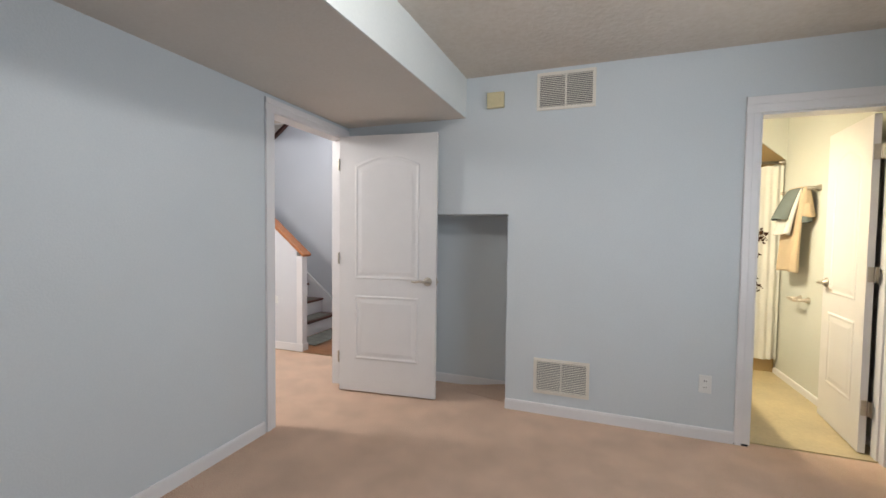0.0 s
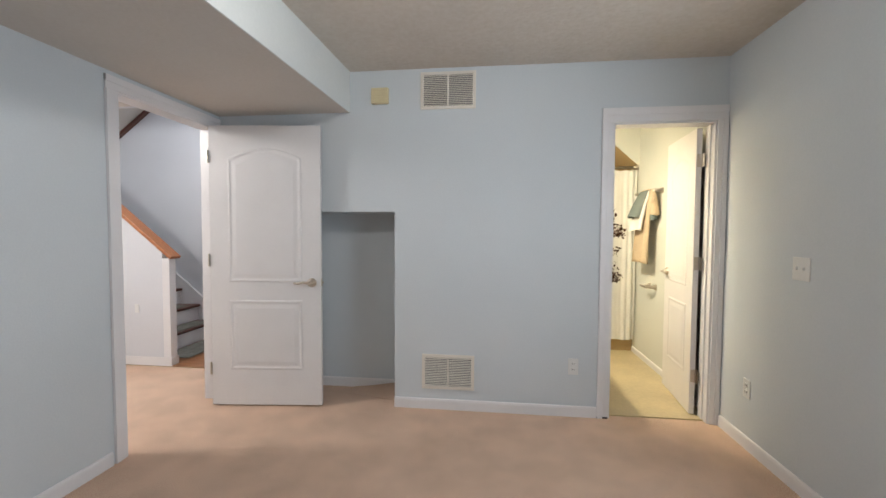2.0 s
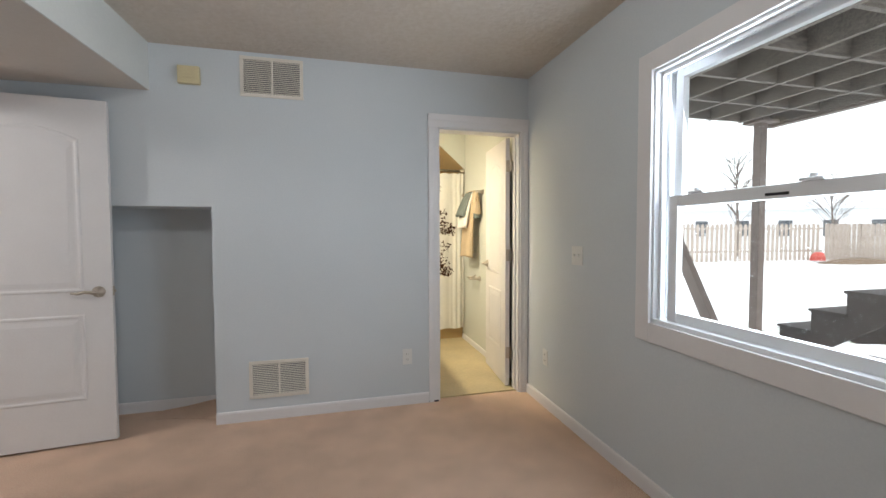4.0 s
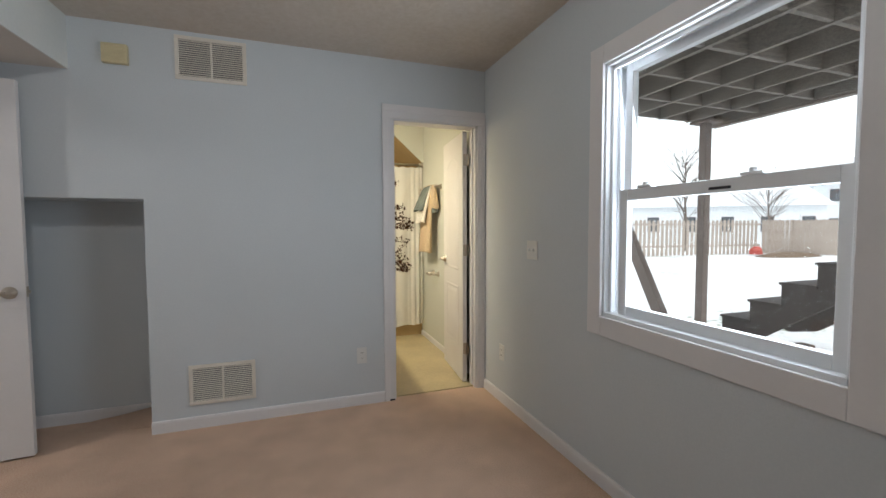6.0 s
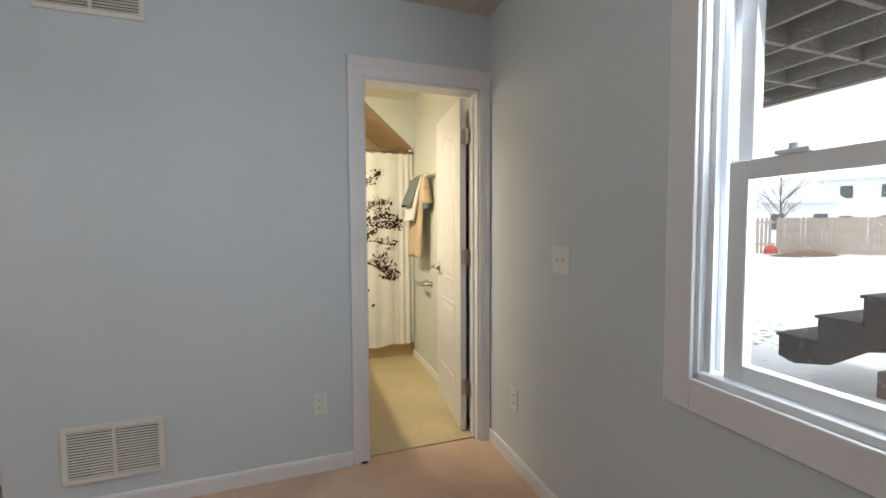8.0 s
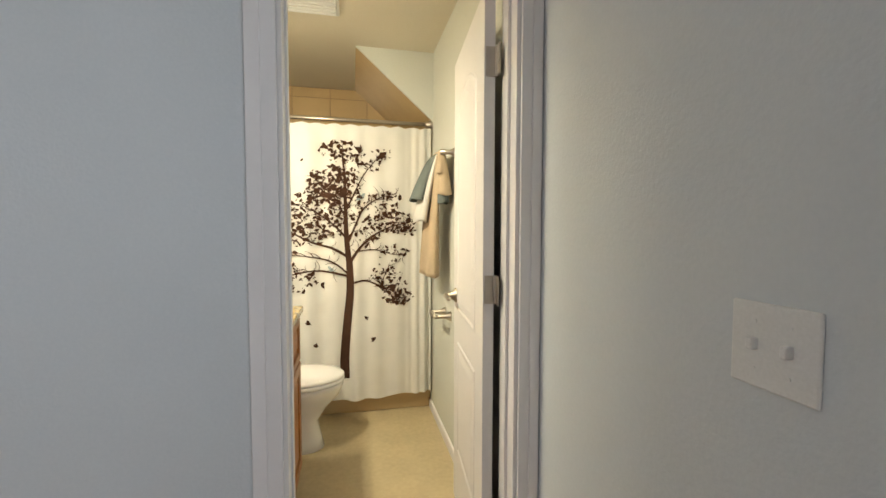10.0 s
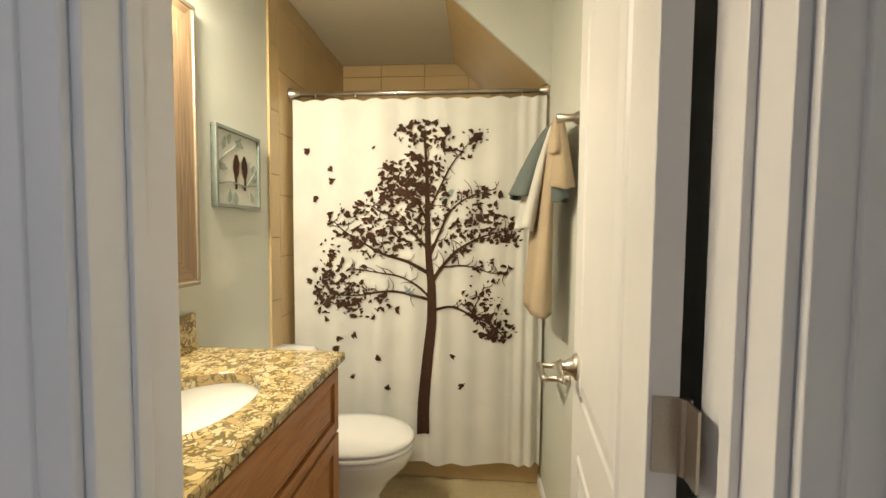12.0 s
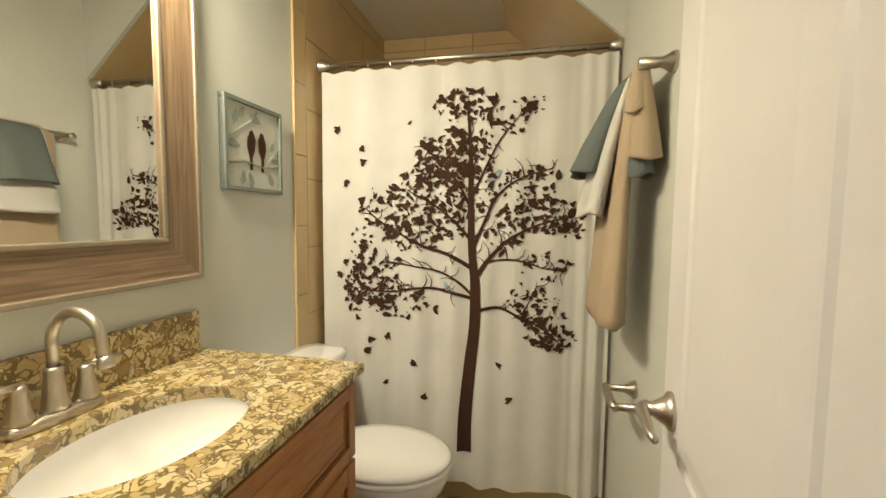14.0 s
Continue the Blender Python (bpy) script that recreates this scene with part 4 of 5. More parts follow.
def rect_ring(z, grow=0.0):
    """Points of the slab's outline, one for each angle of the sink's oval."""
    out = []
    lo, hi = (BX0 + 0.001 + grow * 0, TY0 + grow), (TX1 - grow, TY1 - grow)
    angles = [2 * math.pi * k / N for k in range(N)]
    for cx, cy in ((lo[0], lo[1]), (lo[0], hi[1]), (hi[0], lo[1]), (hi[0], hi[1])):
        t = math.atan2(cy - SCY, cx - SCX) % (2 * math.pi)
        k = min(range(N), key=lambda q: abs((angles[q] - t + math.pi) % (2 * math.pi) - math.pi))
        angles[k] = t
    for t in angles:
        c, s = math.cos(t), math.sin(t)
        f = min([(hi[0] - SCX) / c if c > 1e-6 else 9, (lo[0] - SCX) / c if c < -1e-6 else 9, (hi[1] - SCY) / s if s > 1e-6 else 9, (lo[1] - SCY) / s if s < -1e-6 else 9])
        out.append((SCX + c * f, SCY + s * f, z))
    return out


hole = lambda z, g=0.0: [(SCX + (SRX + g) * math.cos(2 * math.pi * k / N), SCY + (SRY + g) * math.sin(2 * math.pi * k / N), z) for k in range(N)]
loft([hole(TZ0), hole(TZ1 - 0.003), hole(TZ1, 0.003), rect_ring(TZ1, 0.004), rect_ring(TZ1 - 0.005), rect_ring(TZ0 + 0.005), rect_ring(TZ0, 0.004), hole(TZ0)], caps=False, bm=bm)
bmesh.ops.remove_doubles(bm, verts=bm.verts, dist=1e-5)
part("slab", bm, GRANITE, ctop)
part("backsplash", box((BX0 + 0.0005, TY0, TZ1 + 0.0005), (BX0 + 0.02, 4.292, TZ1 + 0.127), 0.002), GRANITE, ctop)
sink = thing("sink", "white oval undermount sink under the granite top", "sink")
bowl = []
for q in range(13):
    f = q / 12
    k = math.cos(f * math.pi / 2) ** 0.6 if q < 12 else 0.08
    bowl.append([(SCX + (SRX + 0.004) * max(k, 0.08) * math.cos(2 * math.pi * a / 48), SCY + (SRY + 0.004) * max(k, 0.08) * math.sin(2 * math.pi * a / 48), TZ0 - 0.002 - 0.135 * math.sin(f * math.pi / 2)) for a in range(48)])
bmb = loft(bowl, caps=False)
bmb.faces.new([bmb.verts.new(p) for p in bowl[-1]])
part("basin", bmb, PORCELAIN, sink, smooth=True)
part("drain", tube([(SCX, SCY, TZ0 - 0.138), (SCX, SCY, TZ0 - 0.130)], 0.022, 20), NICKEL, sink, "round nickel drain")

# faucet
fx, fy = 0.478, 3.885
fa = thing("faucet", "brushed nickel gooseneck faucet with two lever handles", "faucet")
part("base_plate", loft([oval(fx, fy, TZ1, 0.030, 0.088, 36, 3), oval(fx, fy, TZ1 + 0.012, 0.030, 0.088, 36, 3), oval(fx, fy, TZ1 + 0.02, 0.025, 0.082, 36, 3)]), NICKEL, fa, smooth=True)
part("spout_body", loft([oval(fx, fy, TZ1 + h, r, r, 24) for h, r in ((0.018, 0.026), (0.03, 0.023), (0.09, 0.015), (0.098, 0.016), (0.105, 0.014))]), NICKEL, fa, smooth=True)
arc = [(fx, fy, TZ1 + 0.10)] + [(fx + 0.062 - 0.062 * math.cos(a), fy, TZ1 + 0.155 + 0.062 * math.sin(a)) for a in [math.pi * k / 14 for k in range(13)]] + [(fx + 0.128, fy, TZ1 + 0.125)]
part("spout", tube(arc, 0.0102, 16), NICKEL, fa, smooth=True)
part("spout_tip", tube([(fx + 0.126, fy, TZ1 + 0.137), (fx + 0.130, fy, TZ1 + 0.115)], [0.0125, 0.0145], 16), NICKEL, fa, smooth=True)
for sgn in (-1, 1):
    y = fy + sgn * 0.058
    h = part("handle", loft([oval(fx, y, TZ1 + z, r, r, 20) for z, r in ((0.018, 0.024), (0.028, 0.022), (0.075, 0.0125), (0.082, 0.014), (0.090, 0.010))]), NICKEL, fa, smooth=True)
    part("lever", tube([(fx, y, TZ1 + 0.088), (fx + 0.012, y + sgn * 0.025, TZ1 + 0.094), (fx + 0.02, y + sgn * 0.06, TZ1 + 0.093)], [0.007, 0.006, 0.0045], 10), NICKEL, h, smooth=True)

# mirror
mir = thing("wall_mirror", "rectangular mirror in a wide grey-brown wood frame", "mirror")
MY0, MY1, MZ0, MZ1, MW = YW + 0.035, 4.303, 1.112, 2.02, 0.122
part("glass", box((BX0 + 0.010, MY0 + MW - 0.01, MZ0 + MW - 0.01), (BX0 + 0.016, MY1 - MW + 0.01, MZ1 - MW + 0.01)), SILVER, mir, "silvered mirror glass")


def mitre(name, a, b, c, d, mt):
    """Frame member with mitred ends: outer a-b, inner c-d as (y, z); rises then falls to the glass."""
    rings = []
    for (p, q) in ((a, d), (b, c)):
        ring = []
        for f, x in ((0, 0.0), (0, 0.026), (0.08, 0.030), (0.14, 0.026), (0.85, 0.020), (0.92, 0.023), (1.0, 0.020), (1.0, 0.0)):
            ring.append((BX0 + 0.001 + x, p[0] + (q[0] - p[0]) * f, p[1] + (q[1] - p[1]) * f))
        rings.append(ring)
    part(name, loft(rings), mt, mir)


o, n_ = [(MY0, MZ0), (MY1, MZ0), (MY1, MZ1), (MY0, MZ1)], [(MY0 + MW, MZ0 + MW), (MY1 - MW, MZ0 + MW), (MY1 - MW, MZ1 - MW), (MY0 + MW, MZ1 - MW)]
for k in range(4):
    mitre("frame_side", o[k], o[(k + 1) % 4], n_[(k + 1) % 4], n_[k], MIRROR_H if k % 2 == 0 else MIRROR_V)
for g, w, x in ((0.0, 0.014, 0.033), (MW - 0.012, 0.012, 0.026)):
    for a, b in (((MY0 + g, MZ0 + g), (MY1 - g, MZ0 + g + w)), ((MY0 + g, MZ1 - g - w), (MY1 - g, MZ1 - g)), ((MY0 + g, MZ0 + g + w), (MY0 + g + w, MZ1 - g - w)), ((MY1 - g - w, MZ0 + g + w), (MY1 - g, MZ1 - g - w))):
        part("frame_bead", box((BX0 + 0.02, a[0], a[1]), (BX0 + x, b[0], b[1]), 0.003), MIRROREDGE, mir, "champagne edge bead")

# lamp bar over the mirror
vl = thing("vanity_light", "nickel vanity light bar with three lit glass shades", "wall lamp")
part("bar", box((BX0, 3.58, 2.10), (BX0 + 0.03, 4.14, 2.16), 0.006), NICKEL, vl)
for k in range(3):
    y = 3.66 + 0.2 * k
    part("arm", tube([(BX0 + 0.03, y, 2.13), (0.53, y, 2.15), (0.53, y, 2.13)], 0.008, 10), NICKEL, vl)
    sh = part("shade", loft([oval(0.53, y, 2.13, 0.03, 0.03, 24), oval(0.53, y, 2.08, 0.05, 0.05, 24), oval(0.53, y, 2.02, 0.062, 0.062, 24)], caps=False), LAMPGLASS, vl, "lit frosted glass shade", True)
    sh.visible_shadow = False

# picture
pic = thing("glass_picture", "square frosted glass picture with two dark bird shapes", "picture", m=Matrix(((0, 0, 1, BX0), (1, 0, 0, 4.562), (0, 1, 0, 1.53), (0, 0, 0, 1))))
PH = 0.151
part("glass", box((-PH + 0.008, -PH + 0.008, 0.008), (PH - 0.008, PH - 0.008, 0.012)), FROST, pic, "frosted glass")
for a, b in (((-PH, -PH), (PH, -PH + 0.014)), ((-PH, PH - 0.014), (PH, PH)), ((-PH, -PH + 0.014), (-PH + 0.014, PH - 0.014)), ((PH - 0.014, -PH + 0.014), (PH, PH - 0.014))):
    part("frame_bar", box((a[0], a[1], 0.0), (b[0], b[1], 0.024), 0.002), FRAMEGREY, pic, "blue-green metal bar")


def flat(points, z, t=0.0025):
    return loft([[(x, y, z) for x, y in points], [(x, y, z + t) for x, y in points]])


for pts, w in (([(-0.13, -0.065), (-0.05, -0.05), (0.05, -0.062), (0.13, -0.05)], 0.004), ([(-0.13, 0.01), (-0.07, 0.055), (-0.02, 0.085), (0.02, 0.125)], 0.003), ([(0.06, -0.06), (0.10, -0.02), (0.13, 0.01)], 0.003)):
    part("painted_branch", tube([(x, y, 0.0135) for x, y in pts], w, 6), LEAFGREY, pic)
for x, y, an, sz in ((-0.09, 0.09, 80, 0.05), (-0.06, 0.11, 60, 0.05), (0.01, 0.10, -20, 0.06), (-0.10, 0.0, -10, 0.06), (-0.06, -0.105, 80, 0.055), (-0.02, -0.11, 110, 0.06), (0.09, -0.10, 120, 0.055), (0.10, 0.02, 70, 0.04), (0.12, -0.03, 20, 0.04)):
    c, s = math.cos(radians(an)), math.sin(radians(an))
    sh = [(-0.5, 0), (-0.2, 0.24), (0.15, 0.2), (0.5, 0), (0.15, -0.2), (-0.2, -0.24)]
    part("painted_leaf", flat([(x + sz * (c * u - s * v), y + sz * (s * u + c * v)) for u, v in sh], 0.0125), LEAFGREY, pic)
for x0, d in ((-0.018, -1), (0.045, 1)):
    o = [(-0.004, 0.055), (0.008, 0.06), (0.014, 0.05), (0.024, 0.03), (0.02, -0.01), (0.006, -0.035), (0.008, -0.075), (-0.004, -0.078), (-0.006, -0.035), (-0.018, 0.0), (-0.016, 0.03), (-0.008, 0.042)]
    pts = [(x0 + u * d * -1, v) for u, v in o]
    part("bird_shape", flat(pts, 0.0135), INK, pic, "dark brown bird shape")

# towel bar and towels
tb = thing("towel_bar", "brushed nickel towel bar on the bathroom wall", "towel bar")
BZT, BXT = 1.668, 1.635
part("bar", tube([(BXT, 4.365, BZT), (BXT, 4.86, BZT)], 0.009, 14), NICKEL, tb, smooth=True)
for y in (4.375, 4.85):
    part("bracket", tube([(XR, y, BZT), (XR - 0.01, y, BZT), (XR - 0.03, y, BZT), (BXT - 0.012, y, BZT)], [0.026, 0.024, 0.012, 0.015], 16), NICKEL, tb, smooth=True)


def towel(name, label, mt, y, half, bottom, rx, lean, seed, bands=(), squeeze=1.0):
    """A folded towel hung over the bar: soft hollow fall from the bar to bottom, leaning out by lean."""
    root = thing(name, label, "towel", "towels on the bar")
    rr = random.Random(seed)
    ph, ph2 = rr.uniform(0, 6), rr.uniform(0, 6)
    n, rows_ = 44, 26

    def ring(f, grow=0.0):
        z = BZT + 0.016 + (bottom - BZT - 0.016) * f
        g = f ** 0.8
        cx = BXT - lean * g
        ax = (0.015 + (rx - 0.015) * g) * (min(1.0, 0.35 + 14 * f)) + grow
        ay = half * (squeeze + (1 - squeeze) * g) * min(1.0, 0.75 + 6 * f) + grow
        out = []
        for k in range(n):
            t = 2 * math.pi * k / n
            w = 1 + g * (0.16 * math.sin(3 * t + ph + 1.1 * f) + 0.09 * math.sin(7 * t + ph2) + 0.04 * math.sin(13 * t + ph))
            c, s_ = math.cos(t), math.sin(t)
            x = cx + ax * w * c
            out.append((min(x, XR - 0.012), y + ay * (1 + 0.03 * math.sin(5 * f + ph)) * math.copysign(abs(s_) ** 0.7, s_), z + 0.006 * g * math.sin(2 * t + ph)))
        return out

    bm = loft([ring(0.0)] + [ring(max(0.004, k / rows_)) for k in range(rows_ + 1)], caps=False)
    bm.faces.new([bm.verts.new(p) for p in ring(0.0)])
    ob = part("cloth", bm, mt, root, smooth=True)
    so = ob.modifiers.new("thick", "SOLIDIFY")
    so.thickness, so.offset = 0.006, -1
    for b0, b1_ in bands:
        part("woven_band", loft([ring(b0, 0.0012), ring((b0 + b1_) / 2, 0.0022), ring(b1_, 0.0012)], caps=False), mt, root, "flat woven stripe", True)
    return root


towel("bath_towel", "long tan bath towel hung over the bar", TAN, 4.60, 0.165, 1.00, 0.042, 0.035, 1, ((0.80, 0.815), (0.88, 0.93)))
towel("hand_towel", "white hand towel folded over the tan towel", IVORY, 4.60, 0.13, 1.305, 0.034, 0.085, 2, ((0.80, 0.82), (0.84, 0.86), (0.88, 0.90)))
towel("small_towel", "teal folded towel over the white towel", TEAL, 4.60, 0.115, 1.43, 0.045, 0.10, 3, ((0.62, 0.65), (0.68, 0.71), (0.74, 0.77)))
towel("washcloth", "bunched tan washcloth over the bar", TAN, 4.42, 0.055, 1.445, 0.038, -0.018, 4, (), 0.7)
towel("washcloth", "small tan washcloth bunched beside the long towel", TAN, 4.40, 0.03, 1.56, 0.022, 0.012, 9, (), 0.7)
towel("small_towel", "teal towel end under the washcloth", TEAL, 4.44, 0.045, 1.405, 0.028, -0.02, 5)

# paper holder
ph_ = thing("paper_holder", "empty nickel toilet paper holder with pivot bar", "paper holder")
for y in (4.47, 4.61):
    part("post", tube([(XR, y, 0.775), (XR - 0.008, y, 0.775), (XR - 0.03, y, 0.775), (XR - 0.085, y, 0.775)], [0.027, 0.026, 0.013, 0.010], 16), NICKEL, ph_, smooth=True)
part("pivot_bar", tube([(XR - 0.085, 4.46, 0.775), (XR - 0.087, 4.51, 0.770), (XR - 0.087, 4.57, 0.770), (XR - 0.085, 4.62, 0.775)], [0.011, 0.013, 0.013, 0.011], 14), NICKEL, ph_, smooth=True)

# ceiling fan grille of the bath
fan = thing("exhaust_fan", "white square exhaust fan grille on the bath ceiling", "exhaust fan")
part("housing", box((0.84, 4.29, BZ - 0.02), (1.113, 4.60, BZ), 0.005), PLATE, fan)
for k in range(9):
    part("slat", box((0.855, 4.315 + 0.031 * k, BZ - 0.032), (1.098, 4.328 + 0.031 * k, BZ - 0.019), 0.002), PLATE, fan)

bl = thing("ceiling_light", "round lit flush ceiling light in the bedroom", "ceiling light")
part("pan", tube([(-0.22, 1.3, CZ), (-0.22, 1.3, CZ - 0.03)], 0.15, 28), WHITE, bl)
bd = part("shade", loft([oval(-0.22, 1.3, CZ - 0.03 - h, r, r, 28) for h, r in ((0, 0.14), (0.05, 0.13), (0.10, 0.10), (0.17, 0.03))]), DOMEGLASS, bl, "lit white glass dome", True)
bd.visible_shadow = False
# fixture added out of view to carry the hall's extra bulb
hl = thing("added_hall_lamp", "unseen round lit ceiling light added to brighten the hall", "ceiling light")
part("pan", tube([(-3.1, 2.3, CZ), (-3.1, 2.3, CZ - 0.03)], 0.15, 28), WHITE, hl)
dome = part("shade", loft([oval(-3.1, 2.3, CZ - 0.03 - h, r, r, 28) for h, r in ((0, 0.14), (0.04, 0.13), (0.08, 0.09), (0.10, 0.03))]), DOMEGLASS, hl, "lit white glass dome", True)
dome.visible_shadow = False

# ---- outdoors ----
ground = bmesh.new()
cube(ground, (XR + 0.14, -400, -0.5), (500, 500, -0.06))
tagged(part("ground", ground, SNOW), "snow-covered lawn reaching the horizon", "ground", **S)

deck = thing("deck", "weathered wooden deck seen from below with joists", "deck")
DY0, DY1, DX_0, DX_1, DZ0 = -3.0, 4.52, XR + 0.16, 5.6, 2.60
for k in range(9):
    x = DX_0 + 0.02 + (DX_1 - DX_0 - 0.06) * k / 8
    part("joist", box((x, DY0, DZ0), (x + 0.038, DY1, DZ0 + 0.19)), DECKWOOD, deck)
for k in range(10):
    y = DY1 - 0.04 - 0.56 * k
    part("blocking", box((DX_0, y, DZ0 + 0.012), (DX_1, y + 0.038, DZ0 + 0.188)), DECKWOOD, deck)
part("rim_beam", box((DX_1 - 0.02, DY0, DZ0 - 0.03), (DX_1 + 0.07, DY1 + 0.02, DZ0 + 0.24)), DECKTIMBER, deck)
me = finish("deck_board", box((0, DY0, 0), (0.138, DY1, 0.03)), DECKWOOD)
for k in range(27):
    ob = new("deck_board", me)
    ob.location = (DX_0 + 0.144 * k, 0, DZ0 + 0.192)
    ob.parent = deck
for y in (4.38, 0.4, -2.8):
    part("post", box((5.24, y - 0.05, -0.06), (5.34, y + 0.05, DZ0 - 0.03), 0.006), DECKTIMBER, deck)
part("post_cap", box((5.16, 4.25, DZ0 - 0.03), (5.42, 4.51, DZ0), 0.004), DECKTIMBER, deck)
part("brace", box((-0.045, -0.07, 0), (0.045, 0.07, 2.2), 0.004, Matrix.Translation((4.5, 4.125, -0.1)) @ Matrix.Rotation(radians(-29), 4, "X")), DECKTIMBER, deck)

st = thing("deck_stairs", "dark painted timber deck stairs over the snow", "stairs")
SXX, SY, SR, SRUN = 4.68, 3.64, 0.209, 0.284
pts = [(SY, 0.10)]
for k in range(8):
    pts += [(SY - SRUN * k, 0.28 + SR * k), (SY - SRUN * (k + 1), 0.28 + SR * k)]
pts += [(SY - SRUN * 8, 0.28 + SR * 7 - 0.20), (SY - 0.37, 0.12), (SY - 0.12, 0.06)]
for x in (SXX, SXX + 0.9):
    part("stringer", loft([[(x, y, z) for y, z in pts], [(x + 0.045, y, z) for y, z in pts]]), STAIRTIMBER, st)
for k in range(8):
    part("step", box((SXX - 0.02, SY - SRUN * (k + 1) - 0.01, 0.28 + SR * k), (SXX + 0.97, SY - SRUN * k + 0.015, 0.305 + SR * k), 0.003), STAIRTIMBER, st)
part("footing", box((SXX + 0.1, 2.9, -0.06), (SXX + 0.22, 3.02, 0.14), 0.004), DECKTIMBER, st)


# fence of upright boards
def fence_run(root, a, b, gap, top):
    a, b = Vector((*a, -0.06)), Vector((*b, -0.06))
    d = (b - a).normalized()
    n = int((b - a).length / (0.14 + gap))
    me = finish("fence_board", extrude_xz([(-0.07, 0.03), (0.07, 0.03), (0.07, top - 0.05), (0.035, top), (-0.035, top), (-0.07, top - 0.05)], -0.01, 0.01), FENCEWOOD)
    turn = math.degrees(math.atan2(d.y, d.x))
    for k in range(n):
        p = a + d * (k + 0.5) * (0.14 + gap)
        ob = new("fence_board", me)
        ob.matrix_world = pose(p.x, p.y, p.z + rng.uniform(-0.02, 0.02), 0, rng.uniform(-0.8, 0.8), turn)
        ob.parent = root
    for z in (0.4, 1.4):
        m = Matrix.Translation(a) @ Matrix.Rotation(radians(turn), 4, "Z")
        part("fence_rail", box((0, 0.012, z), ((b - a).length, 0.05, z + 0.09), 0, m), FENCEWOOD, root)


f1 = thing("fence", "weathered grey picket fence across the snowy yard", "fence")
fence_run(f1, (10.5, 15.32), (21.45, 14.15), 0.09, 1.65)
f2 = thing("fence", "solid grey board fence at the side of the yard", "fence")
fence_run(f2, (21.45, 14.1), (26.5, 7.9), 0.004, 1.65)
tagged(part("leaf_pile", loft([oval(21.1, 12.7, -0.06, 1.9, 0.8, 24), oval(21.1, 12.7, 0.06, 1.3, 0.5, 24), oval(21.1, 12.7, 0.12, 0.5, 0.2, 24)]), LEAFLITTER), "low heap of brown leaves by the fence", "leaves")
tagged(part("yard_toy", loft([oval(20.3, 13.6, 0.0, 0.30, 0.25, 16), oval(20.3, 13.6, 0.2, 0.28, 0.22, 16), oval(20.35, 13.6, 0.36, 0.15, 0.12, 16)]), REDPLASTIC), "faded red plastic toy by the fence corner", "toy")


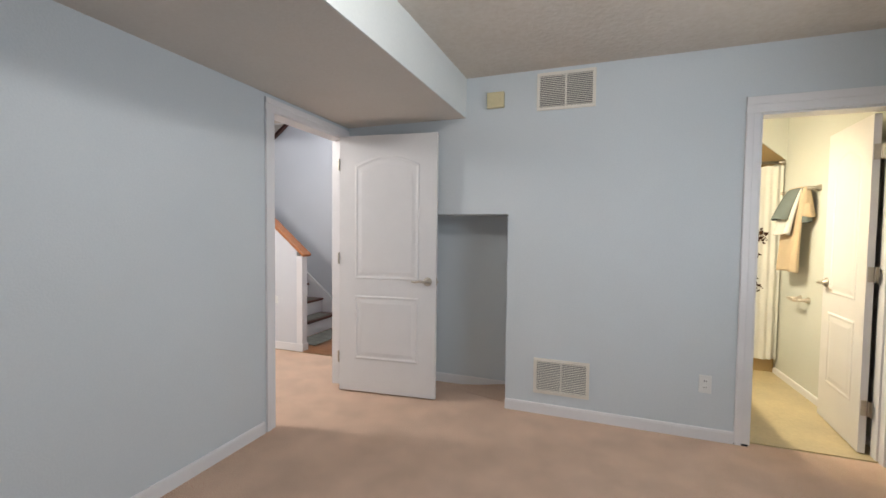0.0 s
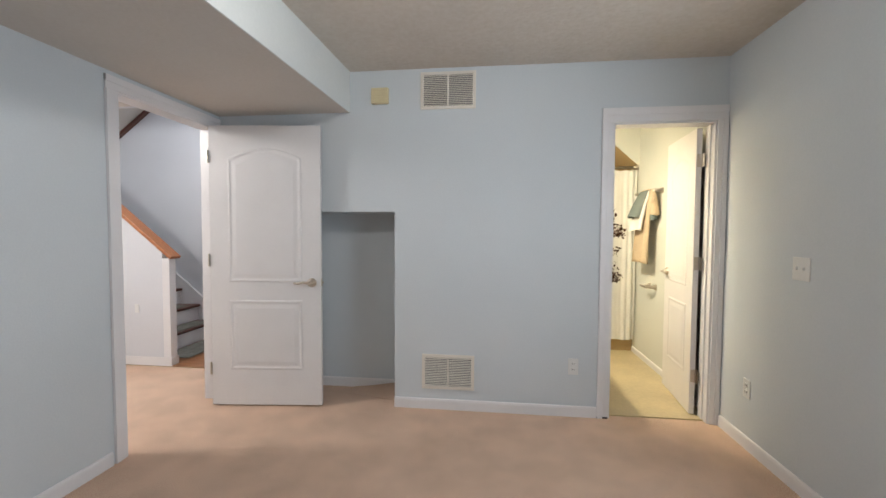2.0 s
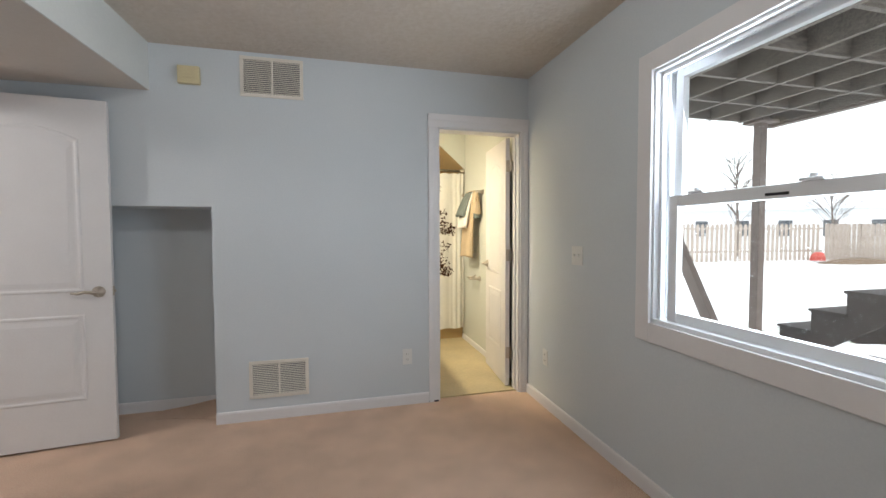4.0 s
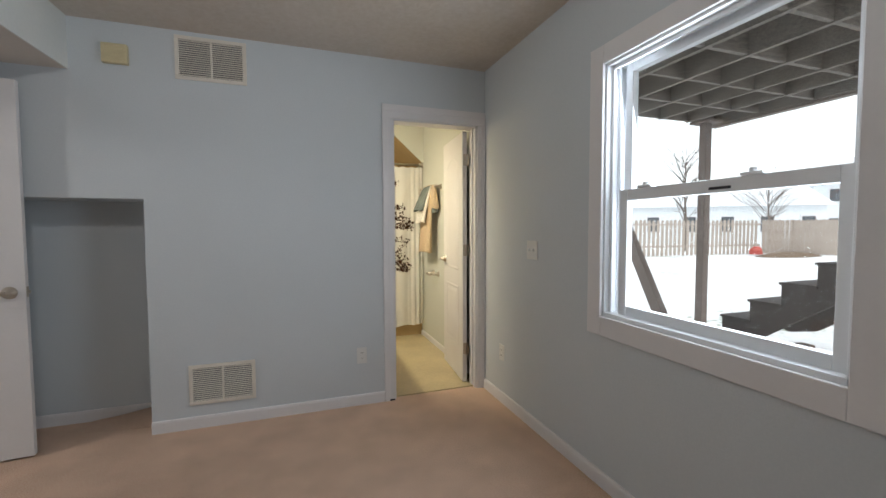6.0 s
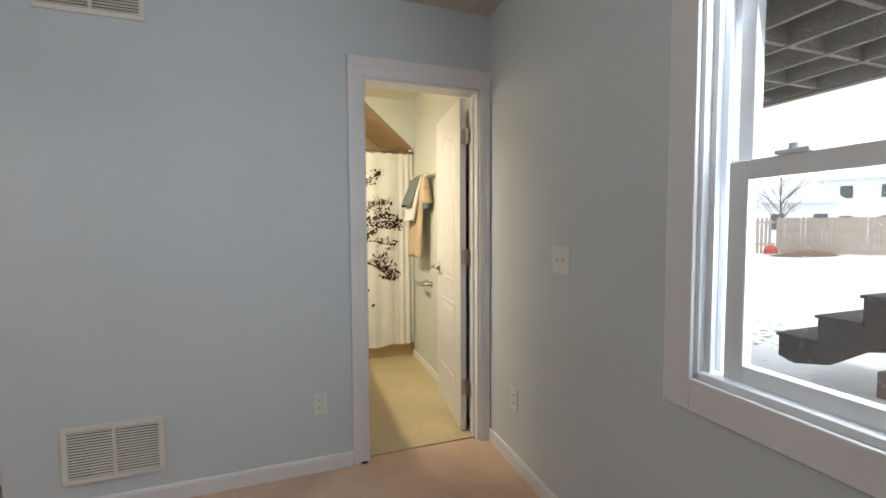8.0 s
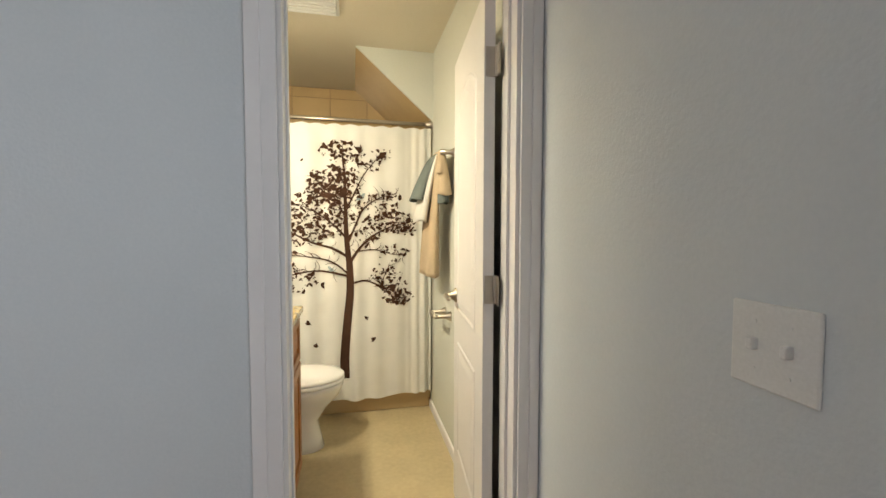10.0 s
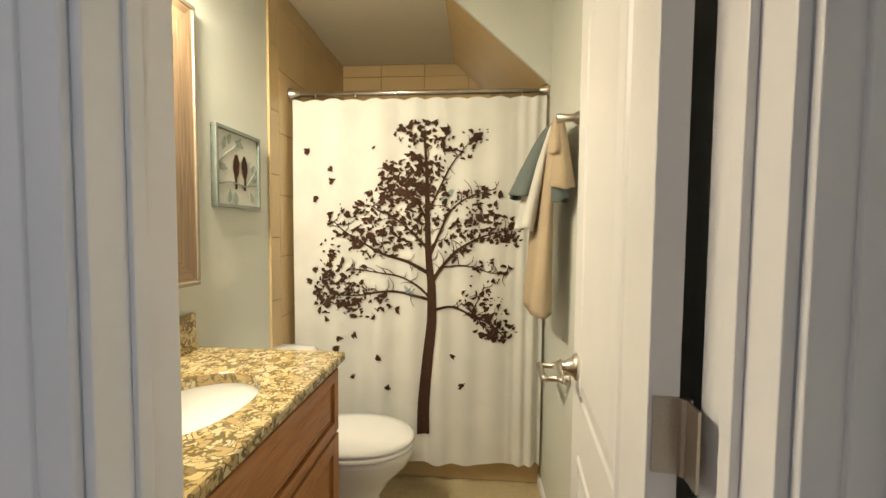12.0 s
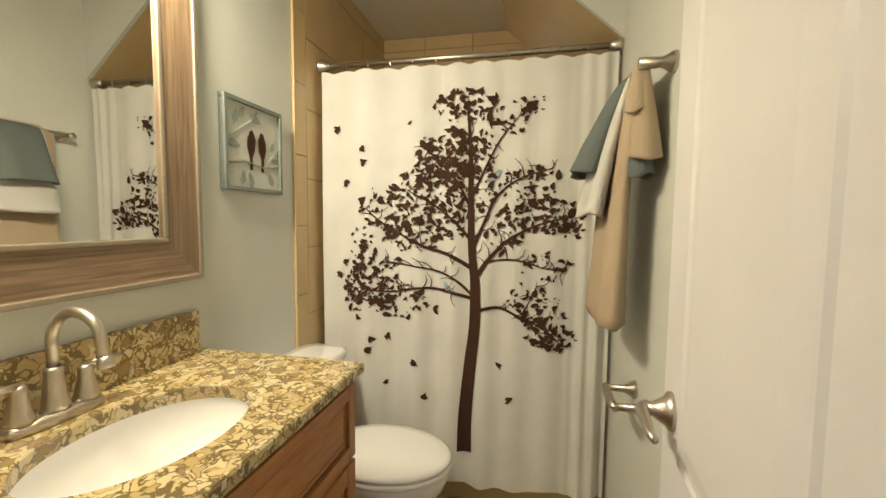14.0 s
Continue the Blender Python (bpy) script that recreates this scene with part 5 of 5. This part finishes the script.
def bare_tree(x, y, h, seed):
    root = thing("bare_tree", "leafless grey tree behind the fence", "tree", "bare trees", pose(x, y, -0.06))
    r = random.Random(seed)
    trunk = tube([(0, 0, 0), (0.05, 0.02, h * 0.3), (0.0, 0.1, h * 0.6), (0.1, 0.1, h)], [h * 0.013, h * 0.011, h * 0.006, 0.006], 8)
    part("trunk", trunk, BARK, root)
    limbs_ = bmesh.new()
    for k in range(34):
        z = h * r.uniform(0.25, 0.85)
        a, l = r.uniform(0, 6.28), h * r.uniform(0.2, 0.5) * (1.2 - z / h)
        p0 = Vector((0.03, 0.05, z))
        p1 = p0 + Vector((math.cos(a) * l * 0.5, math.sin(a) * l * 0.45, l * 0.6))
        p2 = p1 + Vector((math.cos(a + 0.3) * l * 0.5, math.sin(a + 0.3) * l * 0.5, l * 0.45))
        tube([p0, p1, p2], [h * 0.0035, h * 0.0024, 0.003], 5, limbs_)
        for q in range(6):
            b = a + r.uniform(-1.2, 1.2)
            s = p0.lerp(p2, r.uniform(0.3, 0.9))
            e = s + Vector((math.cos(b), math.sin(b), r.uniform(0.2, 1.0))) * l * 0.35
            tube([s, e], [h * 0.0016, 0.002], 4, limbs_)
    part("crown", limbs_, BARK, root)


bare_tree(20.5, 17.5, 6.0, 11)
bare_tree(14.0, 20.5, 8.0, 12)
bare_tree(26.5, 17.0, 5.0, 13)


def house(x, y, turn, w, d, h, roof, seed):
    root = thing("house", "pale sided house with a snowy roof beyond the fence", "house", "houses beyond the fence", pose(x, y, -0.06, 0, 0, turn))
    part("wall", box((-w / 2, -d / 2, 0), (w / 2, d / 2, h)), SIDING, root)
    part("roof", loft([[(-w / 2 - 0.4, -d / 2 - 0.5, h), (-w / 2 - 0.4, 0, h + roof), (-w / 2 - 0.4, d / 2 + 0.5, h)], [(w / 2 + 0.4, -d / 2 - 0.5, h), (w / 2 + 0.4, 0, h + roof), (w / 2 + 0.4, d / 2 + 0.5, h)]]), ROOFING, root)
    for k in range(int(w / 2.6)):
        for z in ([0.9, 3.6] if h > 4.5 else [0.9]):
            px = -w / 2 + 1.5 + 2.6 * k
            wd = part("window", box((px - 0.5, -d / 2 - 0.06, z), (px + 0.5, -d / 2 + 0.02, z + 1.3)), WHITE, root)
            part("pane", box((px - 0.42, -d / 2 - 0.08, z + 0.08), (px + 0.42, -d / 2 - 0.061, z + 1.22)), PANE, wd)


house(34, 27, -35, 13, 9, 2.9, 2.2, 1)
house(22, 42, -20, 13, 9, 3.0, 2.2, 2)
house(54, 22, -60, 14, 9, 5.4, 2.8, 3)

# hardwood boards at the foot of the stairs
boards = bpy.data.objects["floor_hall"]
board_meshes = {}
for r in range(13):
    edge = -4.6 - 0.3 * (r % 3)
    while edge < -1.94:
        a, b = max(edge, -4.59), min(edge + 0.9, -1.94)
        edge += 0.902
        if b - a < 0.05:
            continue
        key = round(b - a, 3)
        if key not in board_meshes:
            board_meshes[key] = finish("floor_board", box((0, 0, 0), (key - 0.002, 0.078, 0.006), 0.001), HALLWOOD)
        ob = new("floor_board", board_meshes[key])
        ob.location = (a, 3.94 + 0.08 * r, 0.004)
        ob.parent = boards
